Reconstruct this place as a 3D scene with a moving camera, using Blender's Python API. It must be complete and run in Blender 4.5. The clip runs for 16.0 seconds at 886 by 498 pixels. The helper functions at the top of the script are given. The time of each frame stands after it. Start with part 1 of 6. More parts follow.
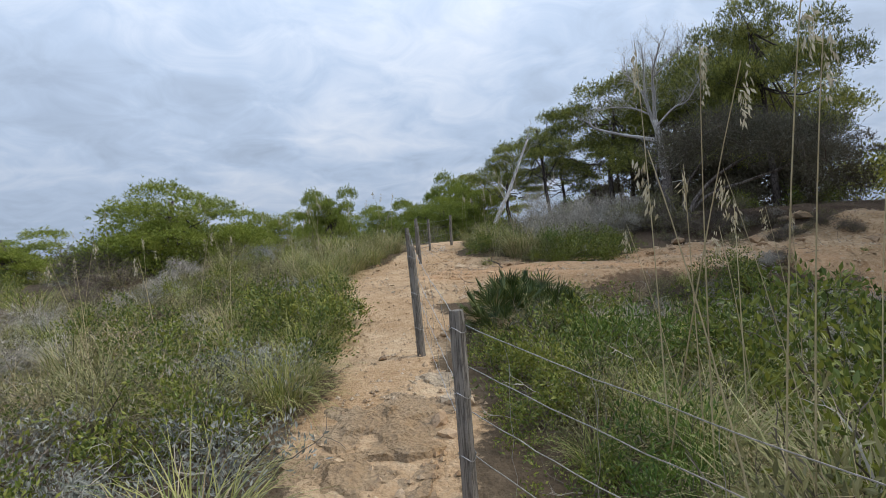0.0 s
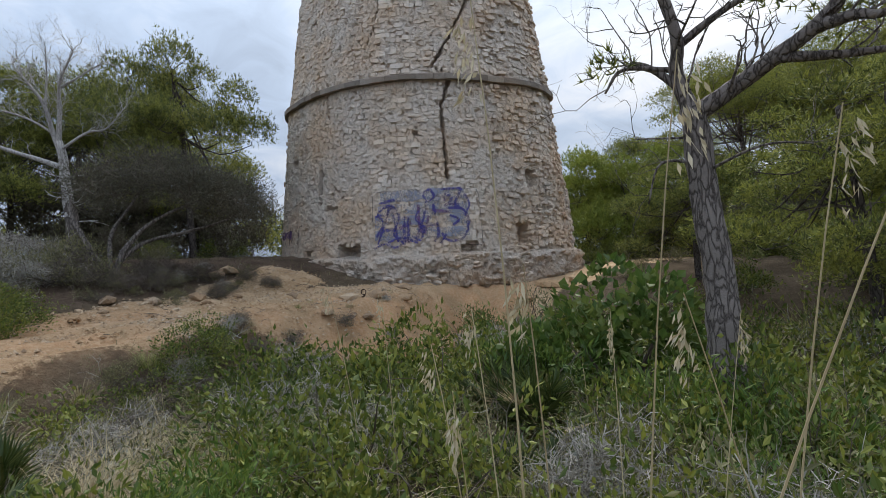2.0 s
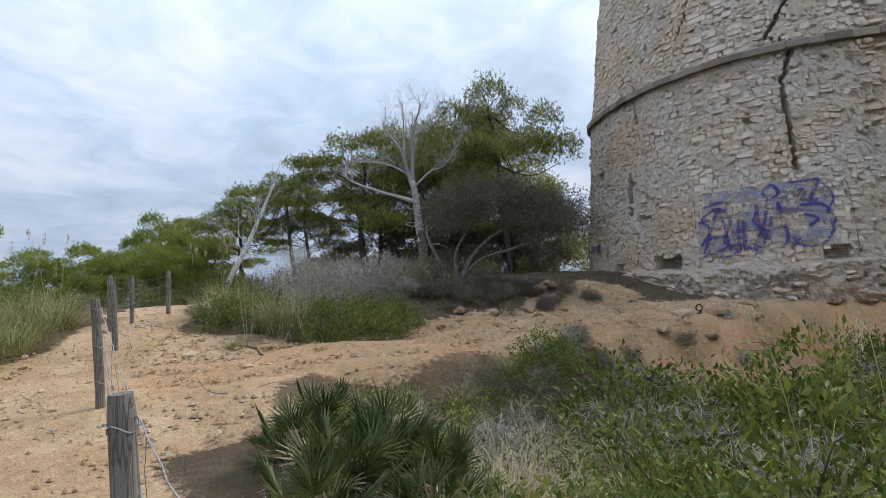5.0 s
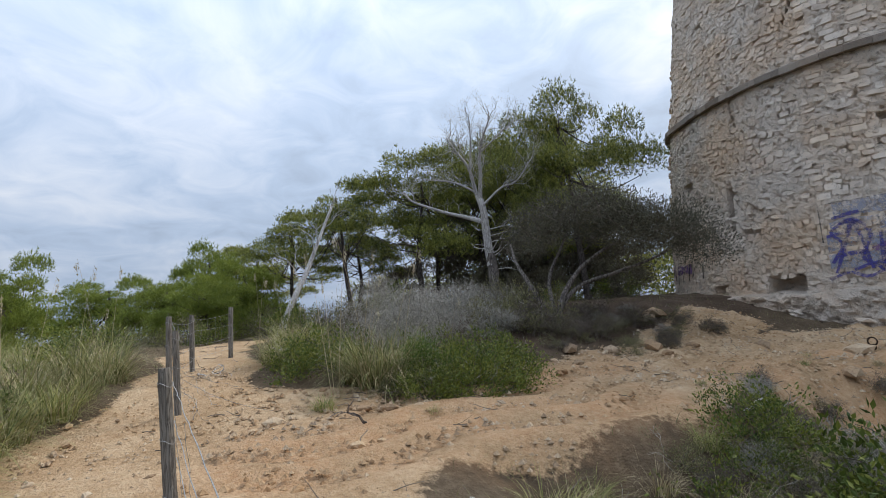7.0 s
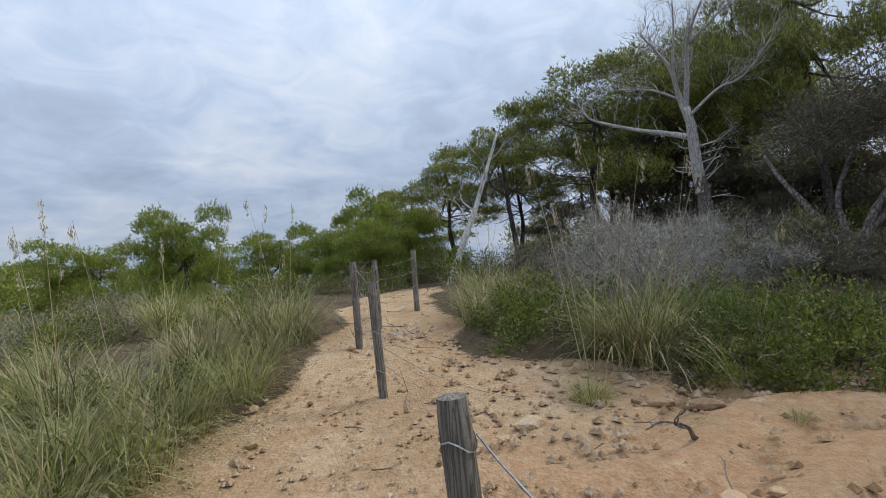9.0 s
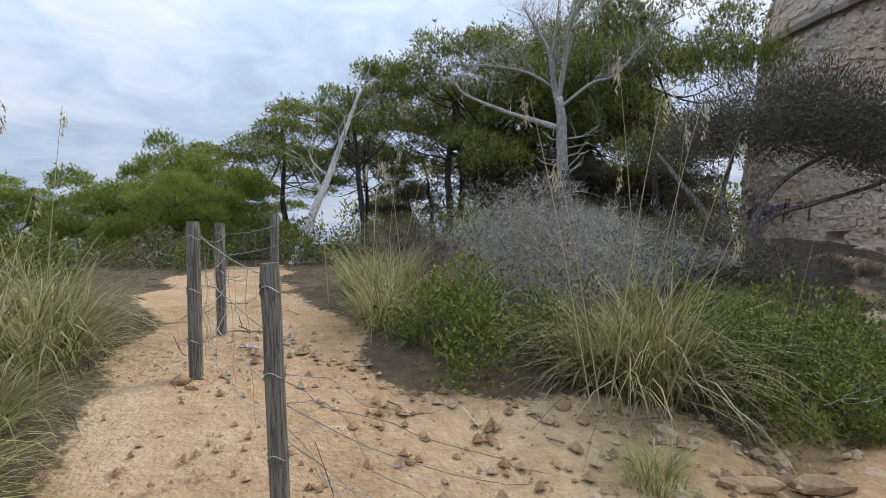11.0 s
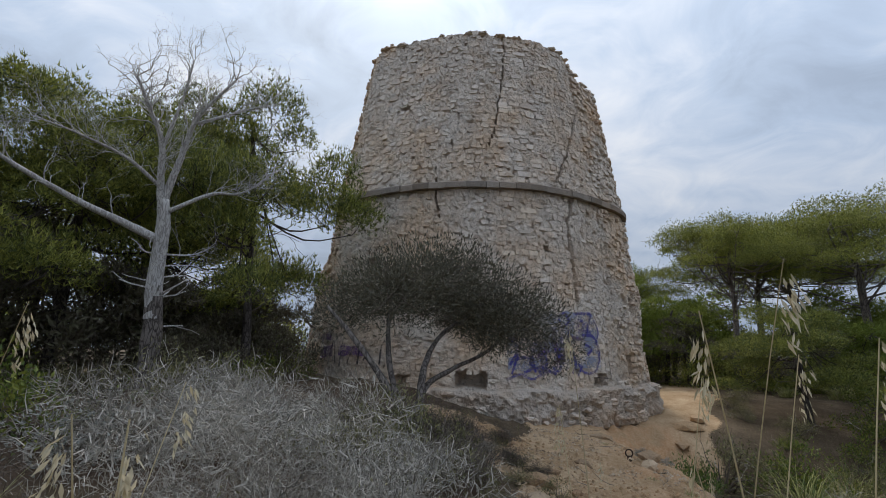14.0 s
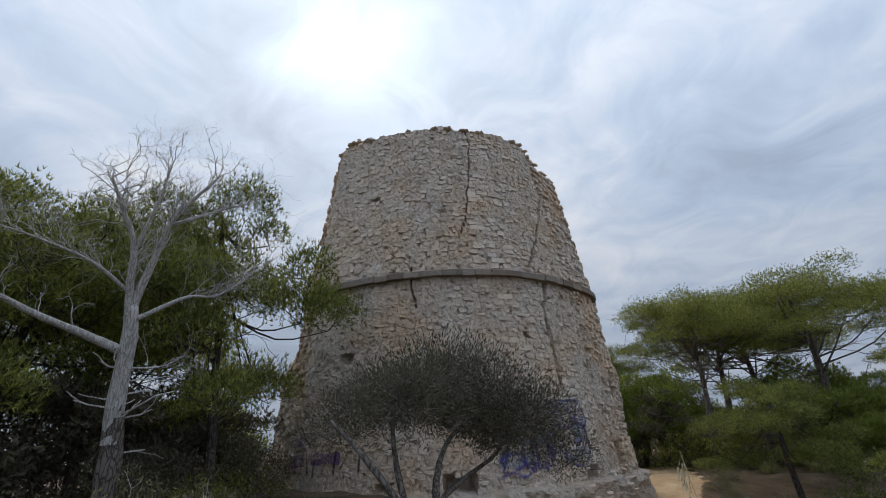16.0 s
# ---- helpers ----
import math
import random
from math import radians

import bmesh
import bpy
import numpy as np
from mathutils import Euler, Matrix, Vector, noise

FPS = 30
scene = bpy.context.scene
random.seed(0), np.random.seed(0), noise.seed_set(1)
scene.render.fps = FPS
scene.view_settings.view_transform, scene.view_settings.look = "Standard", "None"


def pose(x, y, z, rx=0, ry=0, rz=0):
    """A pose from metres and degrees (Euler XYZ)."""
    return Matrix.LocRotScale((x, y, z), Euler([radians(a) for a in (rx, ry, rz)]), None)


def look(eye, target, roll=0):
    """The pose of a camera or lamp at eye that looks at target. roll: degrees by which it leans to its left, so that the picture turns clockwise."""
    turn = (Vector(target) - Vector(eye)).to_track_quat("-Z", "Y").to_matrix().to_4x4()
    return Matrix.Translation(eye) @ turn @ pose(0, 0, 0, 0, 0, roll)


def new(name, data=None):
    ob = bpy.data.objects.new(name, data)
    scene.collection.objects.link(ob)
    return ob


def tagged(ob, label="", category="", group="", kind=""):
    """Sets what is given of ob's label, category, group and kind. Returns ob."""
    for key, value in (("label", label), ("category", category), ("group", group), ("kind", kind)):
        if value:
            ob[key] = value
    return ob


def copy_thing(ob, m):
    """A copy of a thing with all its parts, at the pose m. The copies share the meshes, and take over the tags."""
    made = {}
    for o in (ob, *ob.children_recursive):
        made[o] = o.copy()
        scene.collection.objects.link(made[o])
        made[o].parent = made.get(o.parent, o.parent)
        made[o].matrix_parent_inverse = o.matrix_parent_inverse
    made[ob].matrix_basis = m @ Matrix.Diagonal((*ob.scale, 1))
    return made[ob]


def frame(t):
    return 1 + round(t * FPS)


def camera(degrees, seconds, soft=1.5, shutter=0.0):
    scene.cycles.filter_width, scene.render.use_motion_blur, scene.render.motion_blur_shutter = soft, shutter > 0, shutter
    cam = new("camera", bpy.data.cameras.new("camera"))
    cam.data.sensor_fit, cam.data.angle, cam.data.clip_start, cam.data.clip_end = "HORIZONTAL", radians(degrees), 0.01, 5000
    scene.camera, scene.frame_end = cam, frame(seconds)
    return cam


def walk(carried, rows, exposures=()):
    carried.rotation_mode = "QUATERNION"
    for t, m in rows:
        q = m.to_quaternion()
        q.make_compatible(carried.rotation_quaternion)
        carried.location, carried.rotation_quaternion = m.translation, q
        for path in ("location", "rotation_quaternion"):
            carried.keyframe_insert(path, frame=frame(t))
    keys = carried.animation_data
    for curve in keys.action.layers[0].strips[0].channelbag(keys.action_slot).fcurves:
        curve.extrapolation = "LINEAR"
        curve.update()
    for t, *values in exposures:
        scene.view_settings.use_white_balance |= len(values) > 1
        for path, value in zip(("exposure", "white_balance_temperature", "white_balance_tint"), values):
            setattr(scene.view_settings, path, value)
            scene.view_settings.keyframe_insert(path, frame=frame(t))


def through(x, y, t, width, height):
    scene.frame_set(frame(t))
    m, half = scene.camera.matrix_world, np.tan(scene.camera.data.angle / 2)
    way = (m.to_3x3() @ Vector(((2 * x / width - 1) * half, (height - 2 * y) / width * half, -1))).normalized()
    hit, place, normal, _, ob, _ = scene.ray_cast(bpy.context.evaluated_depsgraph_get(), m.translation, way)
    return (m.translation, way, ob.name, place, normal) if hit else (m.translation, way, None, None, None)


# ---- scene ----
cam = camera(84.6, 16.0, soft=0.8)
METRES, EYE, TILT, LEAN, TURN = 14.0, 1.35, 0.0, 4.0, 0.0
ROWS = [
    (0.0, 0.0, 0.0, 0.0, -0.0, 0.0, -0.0),
    (0.5, -0.0109, 0.0546, -0.0086, -15.31, -2.89, -1.61),
    (1.0, -0.012, 0.1006, 0.0015, -28.02, 1.31, -0.17),
    (1.5, -0.0001, 0.1246, 0.0227, -57.13, 5.82, -0.84),
    (2.0, -0.0048, 0.1443, 0.0253, -65.04, 4.49, 0.82),
    (2.5, -0.0015, 0.1519, 0.027, -65.26, 6.6, 0.84),
    (3.0, -0.0004, 0.1524, 0.0292, -65.97, 8.33, 1.7),
    (3.5, -0.0012, 0.1537, 0.0306, -65.78, 8.62, 2.13),
    (4.0, -0.0005, 0.1535, 0.0276, -60.5, 6.67, -0.43),
    (4.5, -0.0068, 0.1664, 0.0199, -46.27, 4.97, -3.14),
    (5.0, -0.0204, 0.2008, 0.0219, -31.89, 6.58, -0.12),
    (7.5, -0.0475, 0.3853, 0.0436, -25.64, 9.31, 0.79),
    (8.0, -0.0581, 0.4298, 0.0437, -16.51, 7.13, 1.4),
    (8.5, -0.0594, 0.4767, 0.0444, -11.79, 4.07, 1.4),
    (11.0, -0.0778, 0.6738, 0.0455, -33.94, 1.1, -2.56),
    (11.5, -0.0577, 0.7087, 0.0543, -57.0, 5.57, 2.23),
    (12.0, -0.0541, 0.7475, 0.0662, -64.06, 9.02, 4.29),
    (12.5, -0.0617, 0.7844, 0.0776, -67.18, 10.08, 3.23),
    (13.0, -0.0546, 0.8089, 0.0838, -73.87, 11.09, 2.14),
    (13.5, -0.0434, 0.8404, 0.0959, -81.36, 13.64, 0.47),
    (14.0, -0.0478, 0.8676, 0.1058, -86.92, 15.71, -0.96),
    (14.5, -0.0478, 0.8906, 0.1145, -88.87, 16.51, 0.85),
    (15.0, -0.0312, 0.9137, 0.1172, -85.69, 17.62, 3.63),
    (15.5, -0.0313, 0.9245, 0.1212, -85.57, 21.61, 3.65),
    (16.0, -0.0352, 0.921, 0.1266, -91.27, 25.36, 3.27),
]

# from 11.5 s on the walker keeps to the east side of the fence line
SIDE = {12.0: 0.012, 12.5: 0.018}
walk(cam, [(t, pose(0, 0, EYE, TILT, LEAN, TURN) @ pose(METRES * (x + SIDE.get(t, 0.022 if t > 12.5 else 0.0)), METRES * y, METRES * z, 90 + pitch, roll, yaw))
           for t, x, y, z, yaw, pitch, roll in ROWS],
     exposures=[(0.0, 0.12), (1.0, 0.26), (1.5, 0.26), (2.3, 0.02), (3.0, -0.14), (3.8, -0.14), (4.5, 0.16), (5.0, 0.25), (7.5, 0.08), (8.5, -0.02), (11.0, 0.28), (12.0, 0.28), (13.0, 0.28), (13.6, -0.10), (16.0, -0.32)])

# ---------------------------------------------------------------- light
SUN_AZ, SUN_EL = radians(80), radians(43)
SUN_DIR = Vector((math.sin(SUN_AZ) * math.cos(SUN_EL), math.cos(SUN_AZ) * math.cos(SUN_EL), math.sin(SUN_EL)))

world = bpy.data.worlds.new("overcast_sky")
world.use_nodes = True
scene.world = world


def link(nt, a, b):
    nt.links.new(a, b)


def node(nt, kind, **kw):
    n = nt.nodes.new(kind)
    for k, v in kw.items():
        n.inputs[k].default_value = v
    return n


def math_node(nt, op, a, b=None, c=None, clamp=False):
    n = nt.nodes.new("ShaderNodeMath")
    n.operation, n.use_clamp = op, clamp
    for i, v in enumerate((a, b, c)):
        if v is None:
            continue
        if isinstance(v, (int, float)):
            n.inputs[i].default_value = v
        else:
            nt.links.new(v, n.inputs[i])
    return n.outputs[0]


def ramp(nt, fac, stops):
    n = nt.nodes.new("ShaderNodeValToRGB")
    e = n.color_ramp.elements
    while len(e) < len(stops):
        e.new(0.5)
    for el, (p, c) in zip(e, stops):
        el.position = p
        el.color = (*c, 1) if len(c) == 3 else c
    nt.links.new(fac, n.inputs[0])
    return n.outputs[0]


def mixc(nt, fac, a, b, blend="MIX"):
    n = nt.nodes.new("ShaderNodeMix")
    n.data_type, n.blend_type = "RGBA", blend
    for i, v in ((0, fac), (6, a), (7, b)):
        if isinstance(v, (int, float)):
            n.inputs[i].default_value = v
        elif isinstance(v, tuple):
            n.inputs[i].default_value = (*v, 1)
        else:
            nt.links.new(v, n.inputs[i])
    return n.outputs[2]


def build_sky():
    nt = world.node_tree
    nt.nodes.clear()
    out = node(nt, "ShaderNodeOutputWorld")
    sky = node(nt, "ShaderNodeTexSky")
    sky.sky_type, sky.sun_disc, sky.sun_elevation, sky.sun_rotation = "NISHITA", False, SUN_EL, SUN_AZ
    tc = node(nt, "ShaderNodeTexCoord")
    sep = node(nt, "ShaderNodeSeparateXYZ")
    link(nt, tc.outputs["Generated"], sep.inputs[0])
    up = math_node(nt, "MAXIMUM", sep.outputs[2], 0.0)
    den = math_node(nt, "ADD", up, 0.22)
    comb = node(nt, "ShaderNodeCombineXYZ")
    link(nt, math_node(nt, "DIVIDE", sep.outputs[0], den), comb.inputs[0])
    link(nt, math_node(nt, "DIVIDE", sep.outputs[1], den), comb.inputs[1])
    big = node(nt, "ShaderNodeTexNoise", Scale=0.95, Detail=4.0, Roughness=0.50, Distortion=0.5)
    small = node(nt, "ShaderNodeTexNoise", Scale=4.2, Detail=8.0, Roughness=0.58, Distortion=0.9)
    link(nt, comb.outputs[0], big.inputs["Vector"])
    link(nt, comb.outputs[0], small.inputs["Vector"])
    field = math_node(nt, "ADD", math_node(nt, "MULTIPLY", big.outputs[0], 0.70), math_node(nt, "MULTIPLY", small.outputs[0], 0.30))
    cloud = ramp(nt, field, [(0.37, (0.36, 0.44, 0.57)), (0.47, (0.455, 0.56, 0.73)), (0.53, (0.55, 0.64, 0.79)), (0.64, (0.72, 0.775, 0.87))])
    # open blue between the clouds
    holes = ramp(nt, big.outputs[0], [(0.30, (1, 1, 1)), (0.42, (0, 0, 0))])
    hue = mixc(nt, 0.72, sky.outputs[0], (4.6, 5.6, 7.4))
    scaled = mixc(nt, 1.0, hue, (0.105, 0.105, 0.105), "MULTIPLY")
    col = mixc(nt, math_node(nt, "MULTIPLY", holes, 0.35), cloud, scaled)
    # a milky blue band low over the horizon
    low = math_node(nt, "POWER", math_node(nt, "SUBTRACT", 1.0, up, clamp=True), 7.0)
    col = mixc(nt, math_node(nt, "MULTIPLY", low, 0.42), col, (0.54, 0.66, 0.86))
    # thin cloud glowing in front of the sun
    dot = node(nt, "ShaderNodeVectorMath")
    dot.operation = "DOT_PRODUCT"
    dot.inputs[1].default_value = SUN_DIR
    link(nt, tc.outputs["Generated"], dot.inputs[0])
    near = math_node(nt, "MAXIMUM", dot.outputs["Value"], 0.0)
    # the cloud round the sun is white, away from it blue-grey
    col = mixc(nt, math_node(nt, "MULTIPLY", math_node(nt, "POWER", near, 6.0), 0.7), col, mixc(nt, 1.0, cloud, (1.12, 1.0, 0.86), "MULTIPLY"))
    wide = math_node(nt, "MULTIPLY", math_node(nt, "POWER", near, 7.0), 0.22)
    tight = math_node(nt, "MULTIPLY", math_node(nt, "POWER", near, 90.0), math_node(nt, "MULTIPLY", field, 1.5))
    glow = math_node(nt, "ADD", math_node(nt, "ADD", wide, tight), 1.0)
    gl = node(nt, "ShaderNodeCombineXYZ")
    for i in range(3):
        link(nt, glow, gl.inputs[i])
    col = mixc(nt, 1.0, col, gl.outputs[0], "MULTIPLY")
    # an overcast sky is brighter overhead than low down
    lift = math_node(nt, "MULTIPLY_ADD", up, 1.3, 0.70)
    lf = node(nt, "ShaderNodeCombineXYZ")
    for i in range(3):
        link(nt, lift, lf.inputs[i])
    col = mixc(nt, 1.0, col, lf.outputs[0], "MULTIPLY")
    # the ground half gives back a dull earth light
    below = math_node(nt, "GREATER_THAN", math_node(nt, "MULTIPLY", sep.outputs[2], -1.0), 0.02)
    col = mixc(nt, below, col, (0.16, 0.16, 0.13))
    bg = node(nt, "ShaderNodeBackground", Strength=0.95)
    link(nt, col, bg.inputs[0])
    link(nt, bg.outputs[0], out.inputs[0])


build_sky()
sun_data = bpy.data.lights.new("sun", "SUN")
sun_data.energy, sun_data.angle, sun_data.color = 2.5, radians(16), (1.0, 0.95, 0.87)
sun = new("sun", sun_data)
sun.matrix_world = look(SUN_DIR * 60, (0, 0, 0))

# ---------------------------------------------------------------- materials


def base_mat(name, rough=0.9, spec=0.25):
    m = bpy.data.materials.new(name)
    m.use_nodes = True
    nt = m.node_tree
    p = nt.nodes["Principled BSDF"]
    p.inputs["Roughness"].default_value = rough
    p.inputs["Specular IOR Level"].default_value = spec
    return m, nt, p


def bump_to(nt, p, height, strength, dist):
    b = node(nt, "ShaderNodeBump", Strength=strength, Distance=dist)
    link(nt, height, b.inputs["Height"])
    link(nt, b.outputs[0], p.inputs["Normal"])
    return b


def noise_node(nt, scale, detail=4.0, rough=0.55, vec=None, distortion=0.0):
    n = node(nt, "ShaderNodeTexNoise", Scale=scale, Detail=detail, Roughness=rough, Distortion=distortion)
    if vec is None:
        g = node(nt, "ShaderNodeNewGeometry")
        vec = g.outputs["Position"]
    link(nt, vec, n.inputs["Vector"])
    return n.outputs[0]


def leaf_mat(name, dark, mid, light, through=0.32, rough=0.55, spread=0.45):
    """Leaves: colour by each leaf's own chance and by slow patches over the plant."""
    m, nt, p = base_mat(name, rough, 0.3)
    geo = node(nt, "ShaderNodeNewGeometry")
    info = node(nt, "ShaderNodeObjectInfo")
    patch = noise_node(nt, 2.3, 2.0)
    f = math_node(nt, "ADD", math_node(nt, "MULTIPLY", geo.outputs["Random Per Island"], spread),
                  math_node(nt, "MULTIPLY", patch, 0.9))
    f = math_node(nt, "ADD", f, math_node(nt, "MULTIPLY", info.outputs["Random"], 0.16))
    f = math_node(nt, "SUBTRACT", f, 0.28)
    col = ramp(nt, f, [(0.05, dark), (0.42, mid), (0.85, light)])
    link(nt, col, p.inputs["Base Color"])
    tr = node(nt, "ShaderNodeBsdfTranslucent")
    link(nt, col, tr.inputs["Color"])
    mx = node(nt, "ShaderNodeMixShader")
    mx.inputs[0].default_value = through
    link(nt, p.outputs[0], mx.inputs[1])
    link(nt, tr.outputs[0], mx.inputs[2])
    link(nt, mx.outputs[0], nt.nodes["Material Output"].inputs[0])
    return m


def bark_mat(name, dark, light, scale=1.0, stretch=0.28, bump=0.8):
    m, nt, p = base_mat(name, 0.92, 0.15)
    tc = node(nt, "ShaderNodeNewGeometry")
    mp = node(nt, "ShaderNodeMapping")
    mp.inputs["Scale"].default_value = (1, 1, stretch)
    link(nt, tc.outputs["Position"], mp.inputs[0])
    v = node(nt, "ShaderNodeTexVoronoi", Scale=17.0 * scale)
    v.feature = "DISTANCE_TO_EDGE"
    warp = node(nt, "ShaderNodeTexNoise", Scale=9.0 * scale, Detail=4.0)
    link(nt, mp.outputs[0], warp.inputs["Vector"])
    w = mixc(nt, 0.12, mp.outputs[0], warp.outputs["Color"])
    link(nt, w, v.inputs["Vector"])
    plate = ramp(nt, v.outputs["Distance"], [(0.0, (0, 0, 0)), (0.16, (1, 1, 1))])
    fine = noise_node(nt, 55 * scale, 5.0, 0.65)
    slow = noise_node(nt, 1.7, 3.0)
    f = math_node(nt, "ADD", math_node(nt, "MULTIPLY", plate, 0.55), math_node(nt, "MULTIPLY", fine, 0.45))
    f = math_node(nt, "MULTIPLY", f, math_node(nt, "ADD", slow, 0.45))
    link(nt, ramp(nt, f, [(0.12, dark), (0.85, light)]), p.inputs["Base Color"])
    bump_to(nt, p, f, bump, 0.03)
    return m


def stone_mat(name, cols, warm, bump=0.6):
    """Weathered limestone; each stone has its own tint, with stains and pitting."""
    m, nt, p = base_mat(name, 0.94, 0.12)
    geo = node(nt, "ShaderNodeNewGeometry")
    info = node(nt, "ShaderNodeObjectInfo")
    rnd = math_node(nt, "FRACT", math_node(nt, "ADD", geo.outputs["Random Per Island"], info.outputs["Random"]))
    slow = noise_node(nt, 0.55, 4.0, 0.6)
    grain = noise_node(nt, 24.0, 6.0, 0.7)
    pit = node(nt, "ShaderNodeTexVoronoi", Scale=34.0)
    link(nt, geo.outputs["Position"], pit.inputs["Vector"])
    f = math_node(nt, "ADD", math_node(nt, "MULTIPLY", rnd, 0.5), math_node(nt, "MULTIPLY", grain, 0.5))
    col = ramp(nt, f, [(0.1, cols[0]), (0.45, cols[1]), (0.85, cols[2])])
    tint = ramp(nt, slow, [(0.42, (1, 1, 1)), (0.62, warm)])
    col = mixc(nt, 1.0, col, tint, "MULTIPLY")
    # crumbled hollows between and in the stones, their shade put into the colour
    crumb = noise_node(nt, 7.5, 7.0, 0.72, None, 0.6)
    col = mixc(nt, math_node(nt, "MULTIPLY", ramp(nt, crumb, [(0.36, (1, 1, 1)), (0.45, (0, 0, 0))]), 0.45), col, (0.12, 0.095, 0.075))
    lich = noise_node(nt, 3.2, 6.0, 0.7)
    spots = ramp(nt, lich, [(0.60, (0, 0, 0)), (0.68, (1, 1, 1))])
    col = mixc(nt, math_node(nt, "MULTIPLY", spots, 0.16), col, (0.10, 0.095, 0.085))
    # dark streaks that rain has drawn down the wall
    mp = node(nt, "ShaderNodeMapping")
    mp.inputs["Scale"].default_value = (2.6, 2.6, 0.22)
    link(nt, geo.outputs["Position"], mp.inputs[0])
    streak = noise_node(nt, 1.0, 5.0, 0.6, mp.outputs[0])
    col = mixc(nt, math_node(nt, "MULTIPLY", ramp(nt, streak, [(0.5, (0, 0, 0)), (0.68, (1, 1, 1))]), 0.14), col, (0.13, 0.12, 0.11))
    link(nt, col, p.inputs["Base Color"])
    h = math_node(nt, "ADD", grain, math_node(nt, "MULTIPLY", pit.outputs["Distance"], 0.8))
    h = math_node(nt, "ADD", h, math_node(nt, "MULTIPLY", crumb, 1.6))
    bump_to(nt, p, h, bump, 0.05)
    return m


M_NEEDLE = leaf_mat("pine_needles", (0.040, 0.052, 0.019), (0.125, 0.150, 0.039), (0.410, 0.410, 0.085), 0.24, 0.55, 0.6)
M_NEEDLE_Y = leaf_mat("pine_needles_yellow_green", (0.093, 0.126, 0.026), (0.203, 0.254, 0.044), (0.370, 0.390, 0.079))
M_NEEDLE_D = leaf_mat("pine_needles_dry_brown", (0.062, 0.050, 0.036), (0.108, 0.090, 0.062), (0.151, 0.151, 0.081), 0.12)
M_OLIVE = leaf_mat("grey_green_leaves", (0.041, 0.040, 0.026), (0.087, 0.082, 0.053), (0.177, 0.156, 0.108), 0.12)
M_LENTISK = leaf_mat("lentisk_leaves", (0.033, 0.054, 0.011), (0.095, 0.129, 0.025), (0.238, 0.248, 0.045), 0.22, 0.5, 0.6)
M_GREEN = leaf_mat("fresh_green_leaves", (0.029, 0.064, 0.011), (0.076, 0.129, 0.025), (0.163, 0.220, 0.040), 0.22, 0.5, 0.6)
M_FIG = leaf_mat("broad_green_leaves", (0.029, 0.064, 0.012), (0.073, 0.121, 0.024), (0.170, 0.198, 0.049), 0.3)
M_HEATH = leaf_mat("brownish_scrub_leaves", (0.055, 0.052, 0.025), (0.132, 0.128, 0.056), (0.262, 0.240, 0.110), 0.18, 0.55, 0.7)
M_SAGE = leaf_mat("grey_sage_leaves", (0.127, 0.133, 0.111), (0.223, 0.230, 0.200), (0.356, 0.356, 0.319), 0.12)
M_GRASS = leaf_mat("tussock_blades", (0.052, 0.066, 0.016), (0.153, 0.171, 0.055), (0.346, 0.329, 0.142), 0.3, 0.5, 0.85)
M_GRASS_G = leaf_mat("green_tussock_blades", (0.049, 0.081, 0.015), (0.139, 0.178, 0.041), (0.389, 0.373, 0.128), 0.3, 0.5, 0.8)
M_STRAW = leaf_mat("dry_straw", (0.188, 0.144, 0.075), (0.362, 0.281, 0.156), (0.537, 0.450, 0.275), 0.25, 0.6, 0.8)
M_PALM = leaf_mat("fan_palm_leaves", (0.026, 0.048, 0.013), (0.064, 0.090, 0.024), (0.160, 0.165, 0.048), 0.2, 0.45)
M_TWIG = leaf_mat("grey_dead_twigs", (0.085, 0.075, 0.062), (0.225, 0.202, 0.171), (0.43, 0.395, 0.34), 0.0, 0.9, 0.8)
M_TWIG_B = leaf_mat("brown_twigs", (0.050, 0.037, 0.029), (0.105, 0.083, 0.064), (0.187, 0.154, 0.127), 0.0, 0.9, 0.7)
M_SEED = leaf_mat("seed_heads", (0.26, 0.21, 0.12), (0.42, 0.36, 0.23), (0.58, 0.52, 0.38), 0.35, 0.6, 0.7)
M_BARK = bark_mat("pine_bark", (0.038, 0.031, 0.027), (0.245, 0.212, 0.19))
# pine bark again, darkened: the shade under the crowns is put into its colour
M_BARK_SHADED = bark_mat("shaded_pine_bark", (0.028, 0.022, 0.019), (0.13, 0.11, 0.098))
M_DEADWOOD = bark_mat("bleached_dead_wood", (0.22, 0.20, 0.185), (0.62, 0.595, 0.565), 1.6, 0.12, 0.35)
M_POST = bark_mat("weathered_fence_wood", (0.075, 0.064, 0.054), (0.26, 0.235, 0.205), 2.6, 0.05, 0.4)
M_STONE = stone_mat("rubble_limestone", ((0.48, 0.395, 0.325), (0.70, 0.60, 0.505), (0.82, 0.73, 0.63)), (1.0, 0.87, 0.74))
M_ASHLAR = stone_mat("cut_limestone", ((0.50, 0.42, 0.355), (0.69, 0.60, 0.515), (0.80, 0.71, 0.62)), (1.0, 0.88, 0.72), 0.4)
M_MORTAR = stone_mat("old_lime_mortar", ((0.50, 0.42, 0.35), (0.73, 0.63, 0.535), (0.84, 0.75, 0.65)), (1.0, 0.89, 0.77), 1.0)
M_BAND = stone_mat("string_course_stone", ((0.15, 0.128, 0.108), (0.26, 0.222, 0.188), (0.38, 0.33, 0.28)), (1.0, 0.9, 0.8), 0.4)
